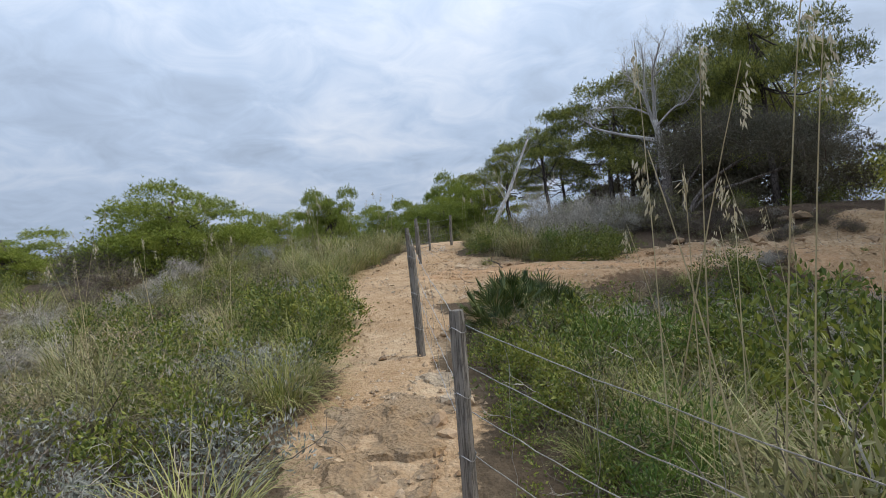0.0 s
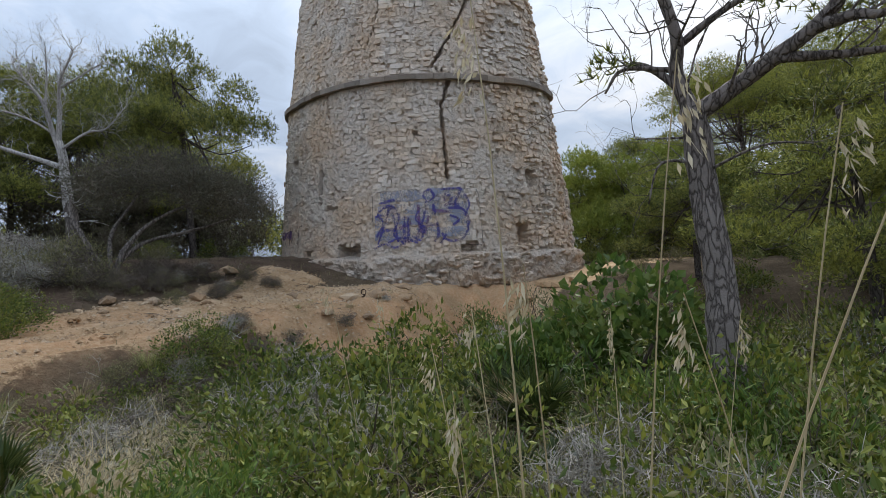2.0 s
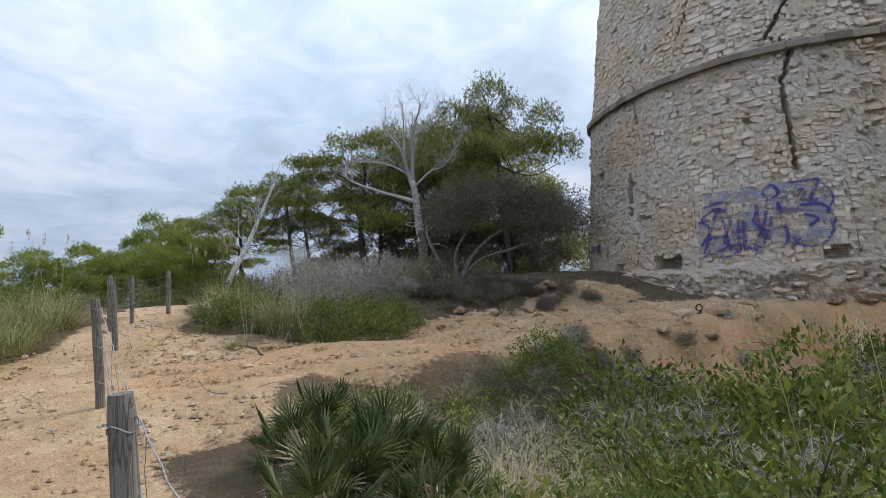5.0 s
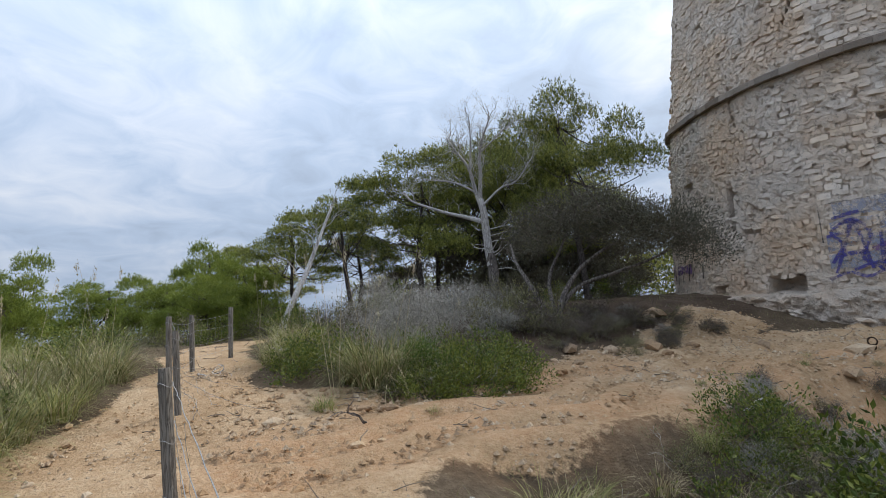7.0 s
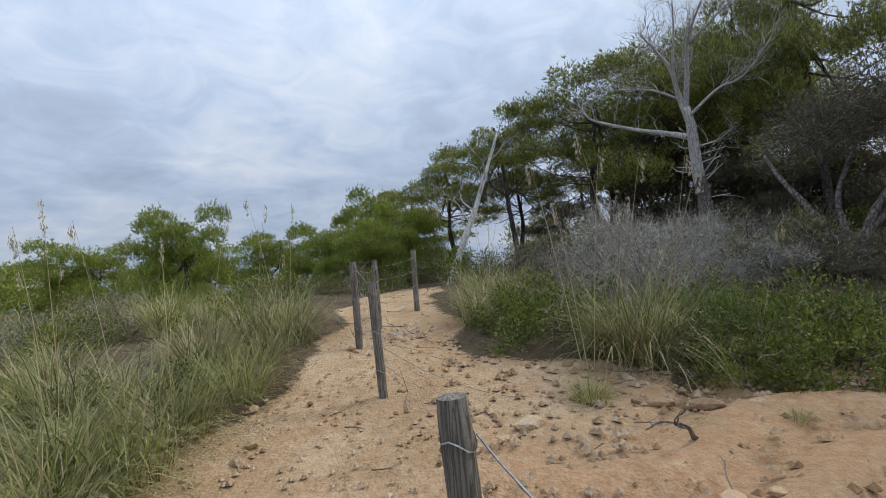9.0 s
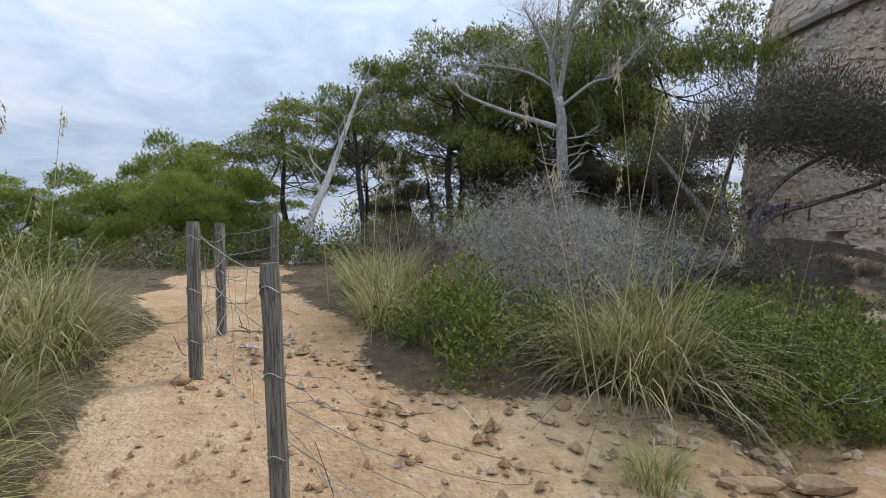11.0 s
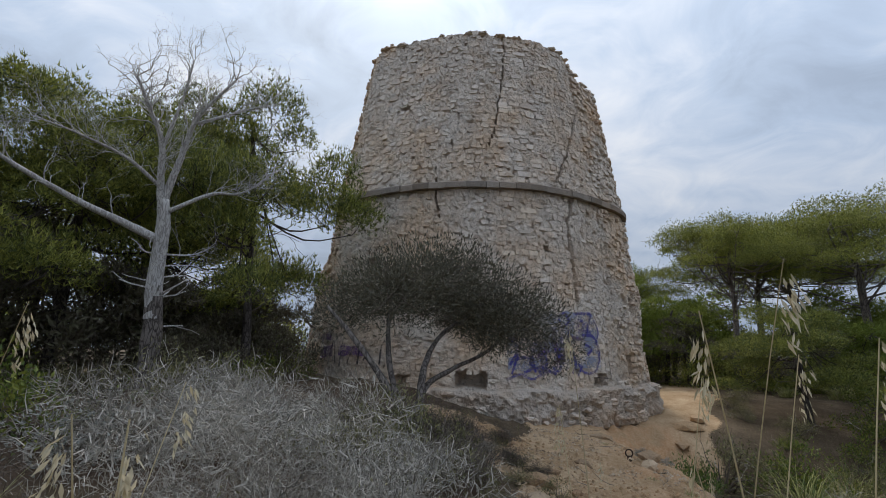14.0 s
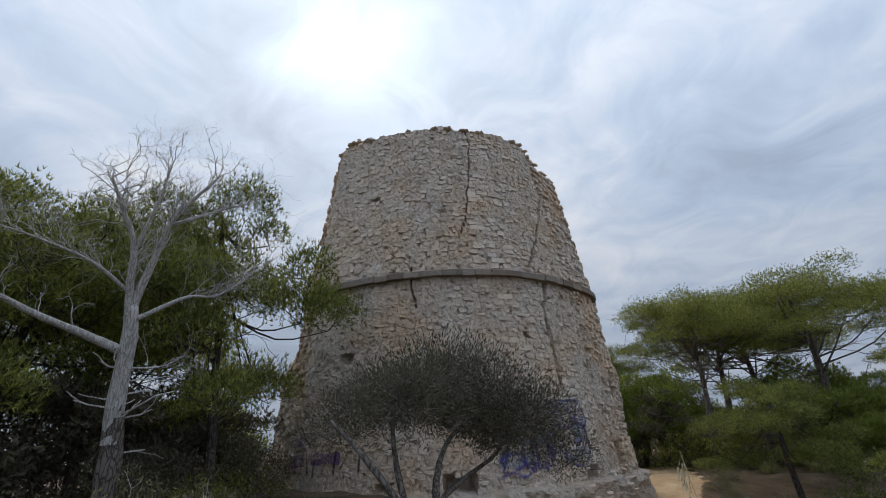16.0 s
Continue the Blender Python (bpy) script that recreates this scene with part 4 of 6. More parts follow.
def make_fan_palm(seed, n, label):
    rng = random.Random(seed)
    t = thing("dwarf_fan_palm", label, "palm")
    for i in range(n):
        a, el = rng.uniform(0, 6.28), rng.uniform(0.35, 1.35)
        L = rng.uniform(0.18, 0.46)
        d = Vector((math.cos(a) * math.cos(el), math.sin(a) * math.cos(el), math.sin(el)))
        side = Vector((-math.sin(a), math.cos(a), 0))
        hub = d * L
        g = Geo()
        tube(g, [(0, 0, 0), hub * 0.5 + Vector((0, 0, 0.02)), hub], [0.006, 0.005, 0.004], 4)
        up = side.cross(d)
        k = 15
        for j in range(k):
            b = (j / (k - 1) - 0.5) * 2.7
            w = (d * math.cos(b) + side * math.sin(b)).normalized()
            ln = rng.uniform(0.24, 0.35) * (1 - 0.25 * abs(b) / 1.35)
            s = w.cross(up).normalized() * 0.009
            m = hub + w * ln * 0.5 + up * 0.02
            e = hub + w * ln - Vector((0, 0, 0.03))
            g.add([tuple(hub - s * 0.3), tuple(hub + s * 0.3), tuple(m + s), tuple(e), tuple(m - s)], [])
            o = g.n - 5
            g.f.append([o, o + 1, o + 2, o + 3, o + 4])
        part("leaf", g, M_PALM if rng.random() > 0.1 else M_STRAW, t)
    return t


def crown(geo, lobes, rs, per, count=5, length=0.135, width=0.021, fan=0.75):
    """Needle brushes on flattened pads; lobes: x, y, z, radius, flatness."""
    for x, y, z, r, fl in lobes:
        n = int(per * r * r * 8.5)
        d = rs.normal(0, 1, (n, 3))
        d /= np.linalg.norm(d, axis=1)[:, None]
        d[:, 2] = np.where(d[:, 2] < -0.25, -d[:, 2] * 0.7, d[:, 2])
        k = (0.45 + 0.60 * rs.uniform(0, 1, n) ** 0.7) * (1 + 0.18 * np.sin(d[:, 0] * 7 + x) * np.cos(d[:, 1] * 6 + y))
        p = np.array([x, y, z]) + d * k[:, None] * np.array([r, r, r * fl])
        needles(geo, p, d * 0.6 + np.array([0, 0, 0.75]), count, length, width, rs, fan)


def make_pine(seed, height, spread, nl, label, mat=M_NEEDLE, bark=M_BARK_SHADED, trunk_r=0.14, lean=(0, 0), low=0.5, per=80, flat=0.45, dead=8, count=5, name="pine_tree", group="", pad=1.0):
    rng, rs = random.Random(seed), np.random.RandomState(seed)
    t = thing(name, label, "tree", group=group)
    g = Geo()
    top = Vector((lean[0], lean[1], height * 0.82))
    pts = [Vector((0, 0, -0.15))]
    for i in range(1, 6):
        k = i / 5
        pts.append(Vector((top.x * k ** 1.4 + rng.uniform(-0.09, 0.09) * height * 0.12, top.y * k ** 1.4 + rng.uniform(-0.09, 0.09) * height * 0.12, top.z * k)))
    path = limb(g, pts, trunk_r, trunk_r * 0.35, 9, 4, 0.08, rng)
    part("trunk", g, bark, t, smooth=True)
    lobes = []
    nl = int(nl * 1.45)
    for i in range(nl):
        a = 2.4 * i + rng.uniform(-0.4, 0.4)
        rr = spread * math.sqrt((i + 0.4) / nl) * rng.uniform(0.8, 1.08)
        zz = height * (1 - 0.10 * rng.random()) - (rr / spread) ** 2 * height * (1 - low) * 0.35 * rng.uniform(0.6, 1.2) - height * (1 - low) * 0.5 * rng.random() ** 1.6
        r = spread * rng.uniform(0.15, 0.29) * (1.35 if low == 0.0 else pad)
        lobes.append((top.x + rr * math.cos(a), top.y + rr * math.sin(a), zz - r * flat, r, flat))
    inner = []
    for i in range(nl // 2 if low == 0.0 else nl // 4):
        a, q = rng.uniform(0, 6.28), rng.random() ** 0.5 * 0.62 * spread
        inner.append((top.x + q * math.cos(a), top.y + q * math.sin(a), height * (1 - (1 - low) * rng.uniform(0.12, 0.55)), spread * rng.uniform(0.2, 0.32), 0.8))
    for i, (x, y, z, r, fl) in enumerate(lobes):
        b = Geo()
        st = path[int(len(path) * rng.uniform(0.45, 0.92))]
        e = Vector((x, y, z - r * fl * 0.3))
        mid = st.lerp(e, 0.55) + Vector((rng.uniform(-0.2, 0.2), rng.uniform(-0.2, 0.2), -0.12 * (e - st).length))
        limb(b, [st, mid, e], trunk_r * 0.26, trunk_r * 0.07, 4, 3, 0.05, rng)
        for _ in range(2):
            twigs(b, e, (rng.uniform(-1, 1), rng.uniform(-1, 1), 0.4), r * 0.8, trunk_r * 0.08, 1, rng, 0.4, 2, 0.9, 3)
        part("limb", b, bark, t)
    for i in range(dead):
        b = Geo()
        st = path[int(len(path) * rng.uniform(0.25, 0.7))]
        a = rng.uniform(0, 6.28)
        twigs(b, st, (math.cos(a), math.sin(a), rng.uniform(-0.1, 0.5)), spread * 0.35, trunk_r * 0.13, 2, rng, 0.35, 2, 0.8, 3)
        part("dead_branch", b, M_TWIG_B, t, "bare dead branch")
    c = Geo()
    crown(c, lobes + inner, rs, per, count)
    part("crown", c, mat, t)
    return t


# ---------------------------------------------------------------- plants: stock

TUSSOCK_LABEL = "arching green and straw-coloured grass tussock on sandy soil"
tussocks = [first_then_copy(make_tussock(20 + i, 420, 0.98, 0.75, M_GRASS, 0.30, 1, 0.010, TUSSOCK_LABEL, "grass tussocks along the path")) for i in range(2)]
green_tussocks = [first_then_copy(make_tussock(30 + i, 330, 0.75, 0.65, M_GRASS_G, 0.22, 0, 0.009, "green grass tussock with some dry blades", "grass tussocks along the path")) for i in range(2)]
straw_tufts = [first_then_copy(make_tussock(40 + i, 220, 0.52, 0.6, M_STRAW, 0.4, 0, 0.006, "thin dry straw grass in the scrub", "dry grass in the scrub")) for i in range(2)]
small_tuft = first_then_copy(make_tussock(50, 150, 0.36, 0.35, M_GRASS_G, 0.35, 0, 0.006, "small pale green grass tuft on the sandy path", "grass tufts on the path"))
lentisks = [first_then_copy(make_shrub(60 + i, "lentisk_shrub", M_LENTISK, 0.75, 0.72, 1900, 0.054, 0.025, "dense green lentisk shrub in the coastal scrub", group="green scrub bushes", bare=1)) for i in range(2)]
greens = [first_then_copy(make_shrub(64, "green_shrub", M_GREEN, 0.6, 0.6, 1900, 0.066, 0.016, "fresh green feathery shrub beside the path", group="green scrub bushes", jitter=0.6))]
heaths = [first_then_copy(make_shrub(66 + i, "heath_shrub", M_HEATH, 0.7, 0.6, 1500, 0.050, 0.014, "brownish olive-green heath shrub with dry twigs", group="brown scrub bushes", bare=2)) for i in range(2)]
sages = [first_then_copy(make_shrub(70, "sage_shrub", M_SAGE, 0.6, 0.42, 1900, 0.040, 0.014, "low silvery grey cushion shrub", group="grey scrub bushes", bare=2))]
grey_bushes = [first_then_copy(make_twig_bush(73, 0.6, 0.6, 10, 3, "small leafless grey twig bush", M_TWIG, M_SAGE, 2))]
brown_bush = first_then_copy(make_twig_bush(74, 0.6, 0.6, 10, 3, "tangled brown twig bush with sparse leaves", M_TWIG_B, M_HEATH, 2))
palms = [first_then_copy(make_fan_palm(76 + i, 32, "dark green dwarf fan palm among low scrub")) for i in range(2)]

# ---------------------------------------------------------------- plants: the raised bed beside the path

rnd = random.Random(5)


def turn():
    return rnd.uniform(0, 6.28)


big_grey = make_twig_bush(80, 1.62, 1.66, 84, 3, "large dense leafless grey bush beside the path", M_TWIG, M_HEATH, 2)
big_grey.matrix_basis = Matrix.Translation((3.15, 13.35, ground_z(3.15, 13.35) - 0.1))
for x, y, s in ((0.85, 13.2, 0.9), (1.25, 14.0, 0.95), (1.85, 11.35, 1.25), (2.2, 11.5, 1.15), (1.7, 11.65, 0.95), (1.35, 14.7, 0.9), (2.6, 10.9, 0.72), (3.5, 10.95, 0.7), (0.95, 12.6, 0.6), (1.75, 14.6, 0.95)):
    tussocks[rnd.randrange(2)](x, y, turn(), s, s * 1.02)
for x, y, s in ((1.0, 12.3, 0.85), (1.2, 12.75, 1.0), (1.5, 12.35, 0.95), (1.55, 13.1, 0.9), (2.6, 11.2, 1.0), (2.85, 10.75, 0.9), (3.2, 11.2, 1.05), (3.5, 10.9, 0.9), (3.1, 11.9, 0.95), (3.9, 11.4, 0.9), (2.35, 10.7, 0.75), (4.0, 11.0, 0.7)):
    (greens[0] if rnd.random() < 0.3 else lentisks[rnd.randrange(2)])(x, y, turn(), s)
for x, y, s in ((1.9, 10.85, 0.5), (2.5, 12.0, 0.8), (3.5, 11.8, 0.8), (4.3, 12.0, 0.7)):
    heaths[rnd.randrange(2)](x, y, turn(), s)
for x, y, s in ((4.9, 12.9, 1.2), (4.9, 14.5, 1.7), (5.6, 14.0, 1.3), (4.3, 15.6, 1.7), (6.0, 15.4, 1.5), (2.7, 15.6, 1.3)):
    (grey_bushes[0] if rnd.random() < 0.7 else brown_bush)(x, y, turn(), s)
for x, y, s in ((0.98, 10.72, 1.0), (0.9, 10.75, 0.6), (2.0, 9.95, 0.5)):
    small_tuft(x, y, turn(), s)

# beside the terrace edge
for x, y, s in ((4.5, 7.95, 0.85), (4.85, 8.15, 0.7), (4.2, 7.8, 0.6)):
    lentisks[0](x, y, turn(), s)
green_tussocks[0](4.85, 7.9, turn(), 0.75)
for x, y, s in ((6.1, 7.75, 1.35), (6.7, 7.8, 1.0), (5.5, 7.6, 0.9), (10.4, 8.7, 0.4)):
    grey_bushes[0](x, y, turn(), s)
for x, y, s in ((8.4, 9.2, 0.5), (7.7, 8.9, 0.5), (9.6, 8.9, 0.45), (5.4, 9.0, 0.5), (11.6, 9.1, 0.4), (13.0, 7.9, 0.5)):
    small_tuft(x, y, turn(), s)

for x, y, s in ((3.5, 7.55, 0.8), (3.95, 7.3, 0.9), (4.3, 7.45, 0.75), (5.2, 7.2, 0.8), (3.1, 7.9, 0.6), (5.8, 7.15, 0.7)):
    straw_tufts[rnd.randrange(2)](x, y, turn(), s * 1.3)
for x, y, s in ((3.7, 7.05, 0.75), (4.6, 7.1, 0.8), (3.2, 7.3, 0.7), (5.5, 6.9, 0.7)):
    green_tussocks[rnd.randrange(2)](x, y, turn(), s)
for x, y, s in ((4.2, 7.75, 0.6), (5.05, 7.45, 0.8), (3.4, 6.7, 0.8), (4.3, 6.7, 0.9), (6.3, 7.2, 0.8)):
    (brown_bush if rnd.random() < 0.5 else grey_bushes[0])(x, y, turn(), s)
for i in range(46):
    x, y, k = rnd.uniform(1.9, 6.0), rnd.uniform(6.5, 8.0), rnd.random()
    if worn(x, y) < 0.05:
        (straw_tufts[rnd.randrange(2)] if k < 0.4 else green_tussocks[rnd.randrange(2)] if k < 0.6 else brown_bush if k < 0.75 else grey_bushes[0] if k < 0.85 else heaths[rnd.randrange(2)])(x, y, turn(), rnd.uniform(0.45, 0.8))
for x, y, s in ((2.2, 10.55, 0.6), (2.65, 10.45, 0.75), (3.05, 10.45, 0.8), (3.5, 10.5, 0.75)):
    lentisks[rnd.randrange(2)](x, y, turn(), s)
# dry twigs and tufts on the worn bank
for i in range(34):
    x, y = rnd.uniform(5.4, 11.5), rnd.uniform(7.0, 8.6)
    k = rnd.random()
    (brown_bush if k < 0.3 else grey_bushes[0] if k < 0.45 else straw_tufts[rnd.randrange(2)])(x, y, turn(), rnd.uniform(0.28, 0.55))
for i in range(30):
    x, y = rnd.uniform(4.8, 10.0), rnd.uniform(11.0, 13.6)
    (brown_bush if rnd.random() < 0.45 else grey_bushes[0] if rnd.random() < 0.4 else heaths[rnd.randrange(2)])(x, y, turn(), rnd.uniform(0.3, 0.65))
# low scrub south of the tower
for x, y, s in ((12.2, 3.0, 1.1), (13.1, 2.2, 1.3), (14.3, 1.7, 1.3), (15.6, 2.4, 1.1), (16.8, 3.3, 0.9), (18.2, 3.0, 1.1), (19.6, 2.0, 1.2), (14.9, 3.2, 0.7)):
    (heaths[rnd.randrange(2)] if rnd.random() < 0.5 else lentisks[rnd.randrange(2)])(x, y, turn(), s)
# under the wild olive
for x, y, s in ((5.3, 12.75, 1.35), (5.6, 13.15, 1.4), (5.2, 13.4, 1.3), (5.95, 12.7, 1.2)):
    heaths[rnd.randrange(2)](x, y, turn(), s)
for x, y, s in ((5.6, 12.5, 1.1), (6.1, 12.2, 0.9), (5.9, 13.4, 1.2), (6.9, 12.1, 0.9), (7.4, 12.9, 1.1), (8.2, 12.4, 0.9)):
    brown_bush(x, y, turn(), s)

# ---------------------------------------------------------------- plants: left of the path

for x, y, s in ((-2.05, 11.15, 0.95), (-2.6, 10.9, 1.0), (-1.62, 12.4, 0.72), (-1.45, 13.3, 1.1), (-1.9, 13.6, 1.1), (-2.2, 12.6, 1.0), (-1.55, 14.4, 1.0), (-3.2, 10.4, 1.0), (-3.0, 11.7, 1.1), (-2.35, 10.2, 0.95), (-2.75, 9.6, 0.9), (-2.5, 11.6, 1.0)):
    tussocks[rnd.randrange(2)](x, y, turn(), s)
for x, y, s in ((-1.75, 11.75, 1.0), (-2.15, 10.65, 1.1), (-2.7, 10.3, 1.1), (-2.3, 9.1, 1.0), (-2.2, 9.5, 1.0), (-1.95, 8.6, 0.75), (-1.85, 7.2, 0.7), (-1.45, 5.6, 0.85), (-1.5, 4.9, 0.85), (-1.75, 4.2, 0.8), (-1.25, 3.6, 0.7), (-2.3, 5.2, 0.9), (-1.3, 4.1, 0.8), (-1.4, 5.1, 0.8), (-1.35, 5.9, 0.6), (-1.65, 3.3, 0.8), (-1.6, 6.6, 0.8)):
    green_tussocks[rnd.randrange(2)](x, y, turn(), s)
for x, y, s in ((-1.35, 4.55, 0.75), (-1.5, 5.5, 0.95), (-1.45, 6.2, 0.85), (-1.9, 5.9, 1.0), (-2.0, 3.6, 0.75), (-1.55, 3.0, 0.65), (-1.75, 6.9, 0.8), (-2.4, 4.4, 0.9)):
    lentisks[rnd.randrange(2)](x, y, turn(), s)
for x, y, s in ((-2.6, 2.75, 1.0), (-1.9, 2.3, 0.8), (-3.2, 2.9, 0.9)):
    sages[0](x, y, turn(), s)


def scatter(x0, x1, y0, y1, step, choose, keep=lambda x, y: True):
    """Sets plants on a loose net, off the worn ground."""
    y = y0
    while y < y1:
        x = x0
        while x < x1:
            px, py = x + rnd.uniform(-0.45, 0.45) * step, y + rnd.uniform(-0.45, 0.45) * step
            x += step
            if worn(px, py) > 0.02 or not keep(px, py) or math.hypot(px - TOWER_X, py - TOWER_Y) < 7.8:
                continue
            kind, s = choose(px, py)
            kind(px, py, turn(), s, s * rnd.uniform(0.85, 1.15))
        y += step


def left_mix(x, y):
    k = rnd.random()
    far = 1.0 if y < 12 else 1.25
    if k < 0.20:
        return straw_tufts[rnd.randrange(2)], rnd.uniform(0.8, 1.25) * far
    if k < 0.38:
        return heaths[rnd.randrange(2)], rnd.uniform(0.65, 1.0) * far
    if k < 0.62:
        return lentisks[rnd.randrange(2)], rnd.uniform(0.5, 0.85) * far
    if k < 0.74:
        return green_tussocks[rnd.randrange(2)], rnd.uniform(0.7, 1.0) * far
    if k < 0.80:
        return tussocks[rnd.randrange(2)], rnd.uniform(0.6, 0.85) * far
    return (sages[0] if k < 0.87 else grey_bushes[0] if k < 0.94 else brown_bush), rnd.uniform(0.7, 1.1) * far


def clear_left(x, y):
    return x < -1.08 - 0.15 * rnd.random() - 0.10 * max(0.0, y - 4) or y > 15.2


scatter(-6.5, -1.2, 1.2, 12.0, 0.66, left_mix, clear_left)
scatter(-15, -6.3, 3.0, 20.0, 1.5, lambda x, y: (lambda p: (p[0], p[1] * 1.5))(left_mix(x, y)))
scatter(-6.3, -1.9, 12.0, 22.0, 1.15, lambda x, y: (lambda p: (p[0], p[1] * 1.1))(left_mix(x, y)))


for x, y, s in ((-2.2, 4.0, 1.1), (-2.8, 4.6, 1.2), (-3.3, 3.9, 1.2), (-2.6, 5.4, 1.1), (-3.5, 5.2, 1.3), (-1.9, 3.4, 0.9), (-4.2, 4.6, 1.3), (-3.0, 6.3, 1.2), (-4.4, 6.0, 1.3), (-2.3, 6.4, 1.0)):
    straw_tufts[rnd.randrange(2)](x, y, turn(), s)
for x, y, s in ((-2.4, 3.5, 0.75), (-3.0, 4.1, 0.8), (-3.8, 4.9, 0.85), (-2.7, 6.0, 0.8)):
    tussocks[rnd.randrange(2)](x, y, turn(), s)


def gully_mix(x, y):
    k = rnd.random()
    edge = 0.62 if x < 1.5 or y > 7.2 else 1.15 + 0.35 * min(max((x - 3) / 3, 0), 1)
    if k < 0.29:
        return lentisks[rnd.randrange(2)], rnd.uniform(0.85, 1.3) * edge
    if k < 0.37:
        return greens[0], rnd.uniform(0.8, 1.2) * edge
    if k < 0.53:
        return heaths[rnd.randrange(2)], rnd.uniform(0.9, 1.25) * edge
    if k < 0.73:
        return green_tussocks[rnd.randrange(2)], rnd.uniform(0.85, 1.2) * edge
    if k < 0.90:
        return straw_tufts[rnd.randrange(2)], rnd.uniform(1.0, 1.5) * edge
    if k < 0.97:
        return grey_bushes[0], rnd.uniform(0.9, 1.3) * edge
    return sages[0], rnd.uniform(1.0, 1.4) * edge


scatter(0.85, 6.6, -0.5, 8.0, 0.68, gully_mix, lambda x, y: not (5.6 < x and y > 6.2) and (x > 0.95 or y > 3.2))
for x, y, s in ((5.3, 1.9, 1.5), (5.6, 0.9, 1.5), (5.0, 1.2, 1.4), (6.4, 1.2, 1.7), (4.6, 2.3, 1.35), (7.4, 5.9, 1.5), (8.3, 5.3, 1.6), (6.9, 5.1, 1.5), (9.2, 5.6, 1.3)):
    lentisks[rnd.randrange(2)](x, y, turn(), s)
scatter(6.6, 13.5, -4.0, 7.0, 1.3, lambda x, y: (lambda p: (p[0], p[1] * 1.25))(gully_mix(x, y)), lambda x, y: not (6.4 < x < 12 and y > 5.6))
for x, y, s in ((0.45, 5.35, 0.85), (0.9, 6.5, 0.85), (1.4, 6.2, 0.85), (0.5, 4.9, 0.7), (1.3, 5.5, 0.9), (0.75, 5.6, 0.95), (1.15, 5.9, 1.0), (1.0, 5.1, 0.75), (0.6, 6.3, 0.75), (5.5, 3.7, 1.25), (5.0, 3.3, 1.2), (5.9, 4.2, 1.25), (6.2, 3.6, 1.3), (3.6, 3.1, 1.0)):
    palms[rnd.randrange(2)](x, y, turn(), s, z=ground_z(x, y) + (0.35 if x > 4 else 0.0))
for x, y, s in ((1.35, 1.6, 0.95), (1.75, 2.0, 0.9), (1.3, 2.5, 0.8), (1.9, 1.2, 1.0)):
    tussocks[rnd.randrange(2)](x, y, turn(), s)

for x, y, s in ((0.5, 3.0, 0.5), (0.85, 2.75, 0.75), (0.6, 3.5, 0.65), (1.0, 3.3, 0.85), (0.42, 4.1, 0.55), (0.8, 4.0, 0.85), (0.45, 4.7, 0.55), (0.85, 4.6, 0.85), (1.25, 2.9, 0.85), (0.62, 2.25, 0.45), (0.95, 1.95, 0.55), (1.1, 2.35, 0.7), (1.0, 1.35, 0.5), (1.2, 3.8, 0.9), (1.3, 4.5, 0.9), (1.45, 3.4, 0.95), (0.72, 2.5, 0.5), (0.75, 3.25, 0.7)):
    k = rnd.random()
    (lentisks[rnd.randrange(2)] if k < 0.45 else heaths[rnd.randrange(2)] if k < 0.65 else green_tussocks[0] if k < 0.85 else greens[0])(x, y, turn(), s)

for x, y, s in ((4.9, 1.75, 1.7), (4.7, 1.35, 1.6), (5.1, 1.1, 1.6), (4.4, 1.9, 1.3)):
    (greens[0] if x > 4.8 else lentisks[0])(x, y, turn(), s)
for x, y, s in ((2.2, 5.9, 1.2), (2.8, 6.3, 1.3), (3.3, 5.6, 1.3), (4.0, 6.1, 1.3), (1.7, 6.6, 1.0), (4.6, 5.5, 1.4), (2.4, 6.9, 1.1), (3.0, 6.8, 1.1), (1.6, 5.2, 1.0), (2.5, 5.0, 1.2), (5.2, 6.3, 1.2)):
    straw_tufts[rnd.randrange(2)](x, y, turn(), s, z=ground_z(x, y) + 0.15)

# under the pines and east of the tower
scatter(-2, 14, 17.5, 25.0, 1.9, lambda x, y: (heaths[rnd.randrange(2)] if rnd.random() < 0.6 else lentisks[rnd.randrange(2)], rnd.uniform(0.9, 1.6)), lambda x, y: not (x < 3 and y < 18))
scatter(14, 30, -9, 3.0, 2.2, lambda x, y: (lentisks[rnd.randrange(2)] if rnd.random() < 0.6 else green_tussocks[0], rnd.uniform(1.1, 1.8)), lambda x, y: y < 0.5 - (x - 14) * 0.15)
scatter(23, 34, 3.0, 9.0, 2.4, lambda x, y: (lentisks[rnd.randrange(2)], rnd.uniform(1.2, 1.8)))

# ---------------------------------------------------------------- trees


def broadleaf_bush():
    rs, rng = np.random.RandomState(90), random.Random(90)
    t = thing("fig_bush", "broad-leaved green bush below the tower", "bush", (7.1, 2.7, -0.75))
    p, d, c = dome(rs, 2600, 1.75, 2.5, 22, 0.3)
    g = Geo()
    leaves(g, p, d + np.array([0, 0, 0.15]), 0.17, 0.13, rs, 0.55)
    part("foliage", g, M_FIG, t)
    s = Geo()
    for q in c:
        tube(s, [(0, 0, 0), tuple(Vector(q) * 0.5 + Vector((0, 0, 0.1))), tuple(q)], [0.05, 0.03, 0.012], 5)
    part("stemwork", s, M_TWIG_B, t)


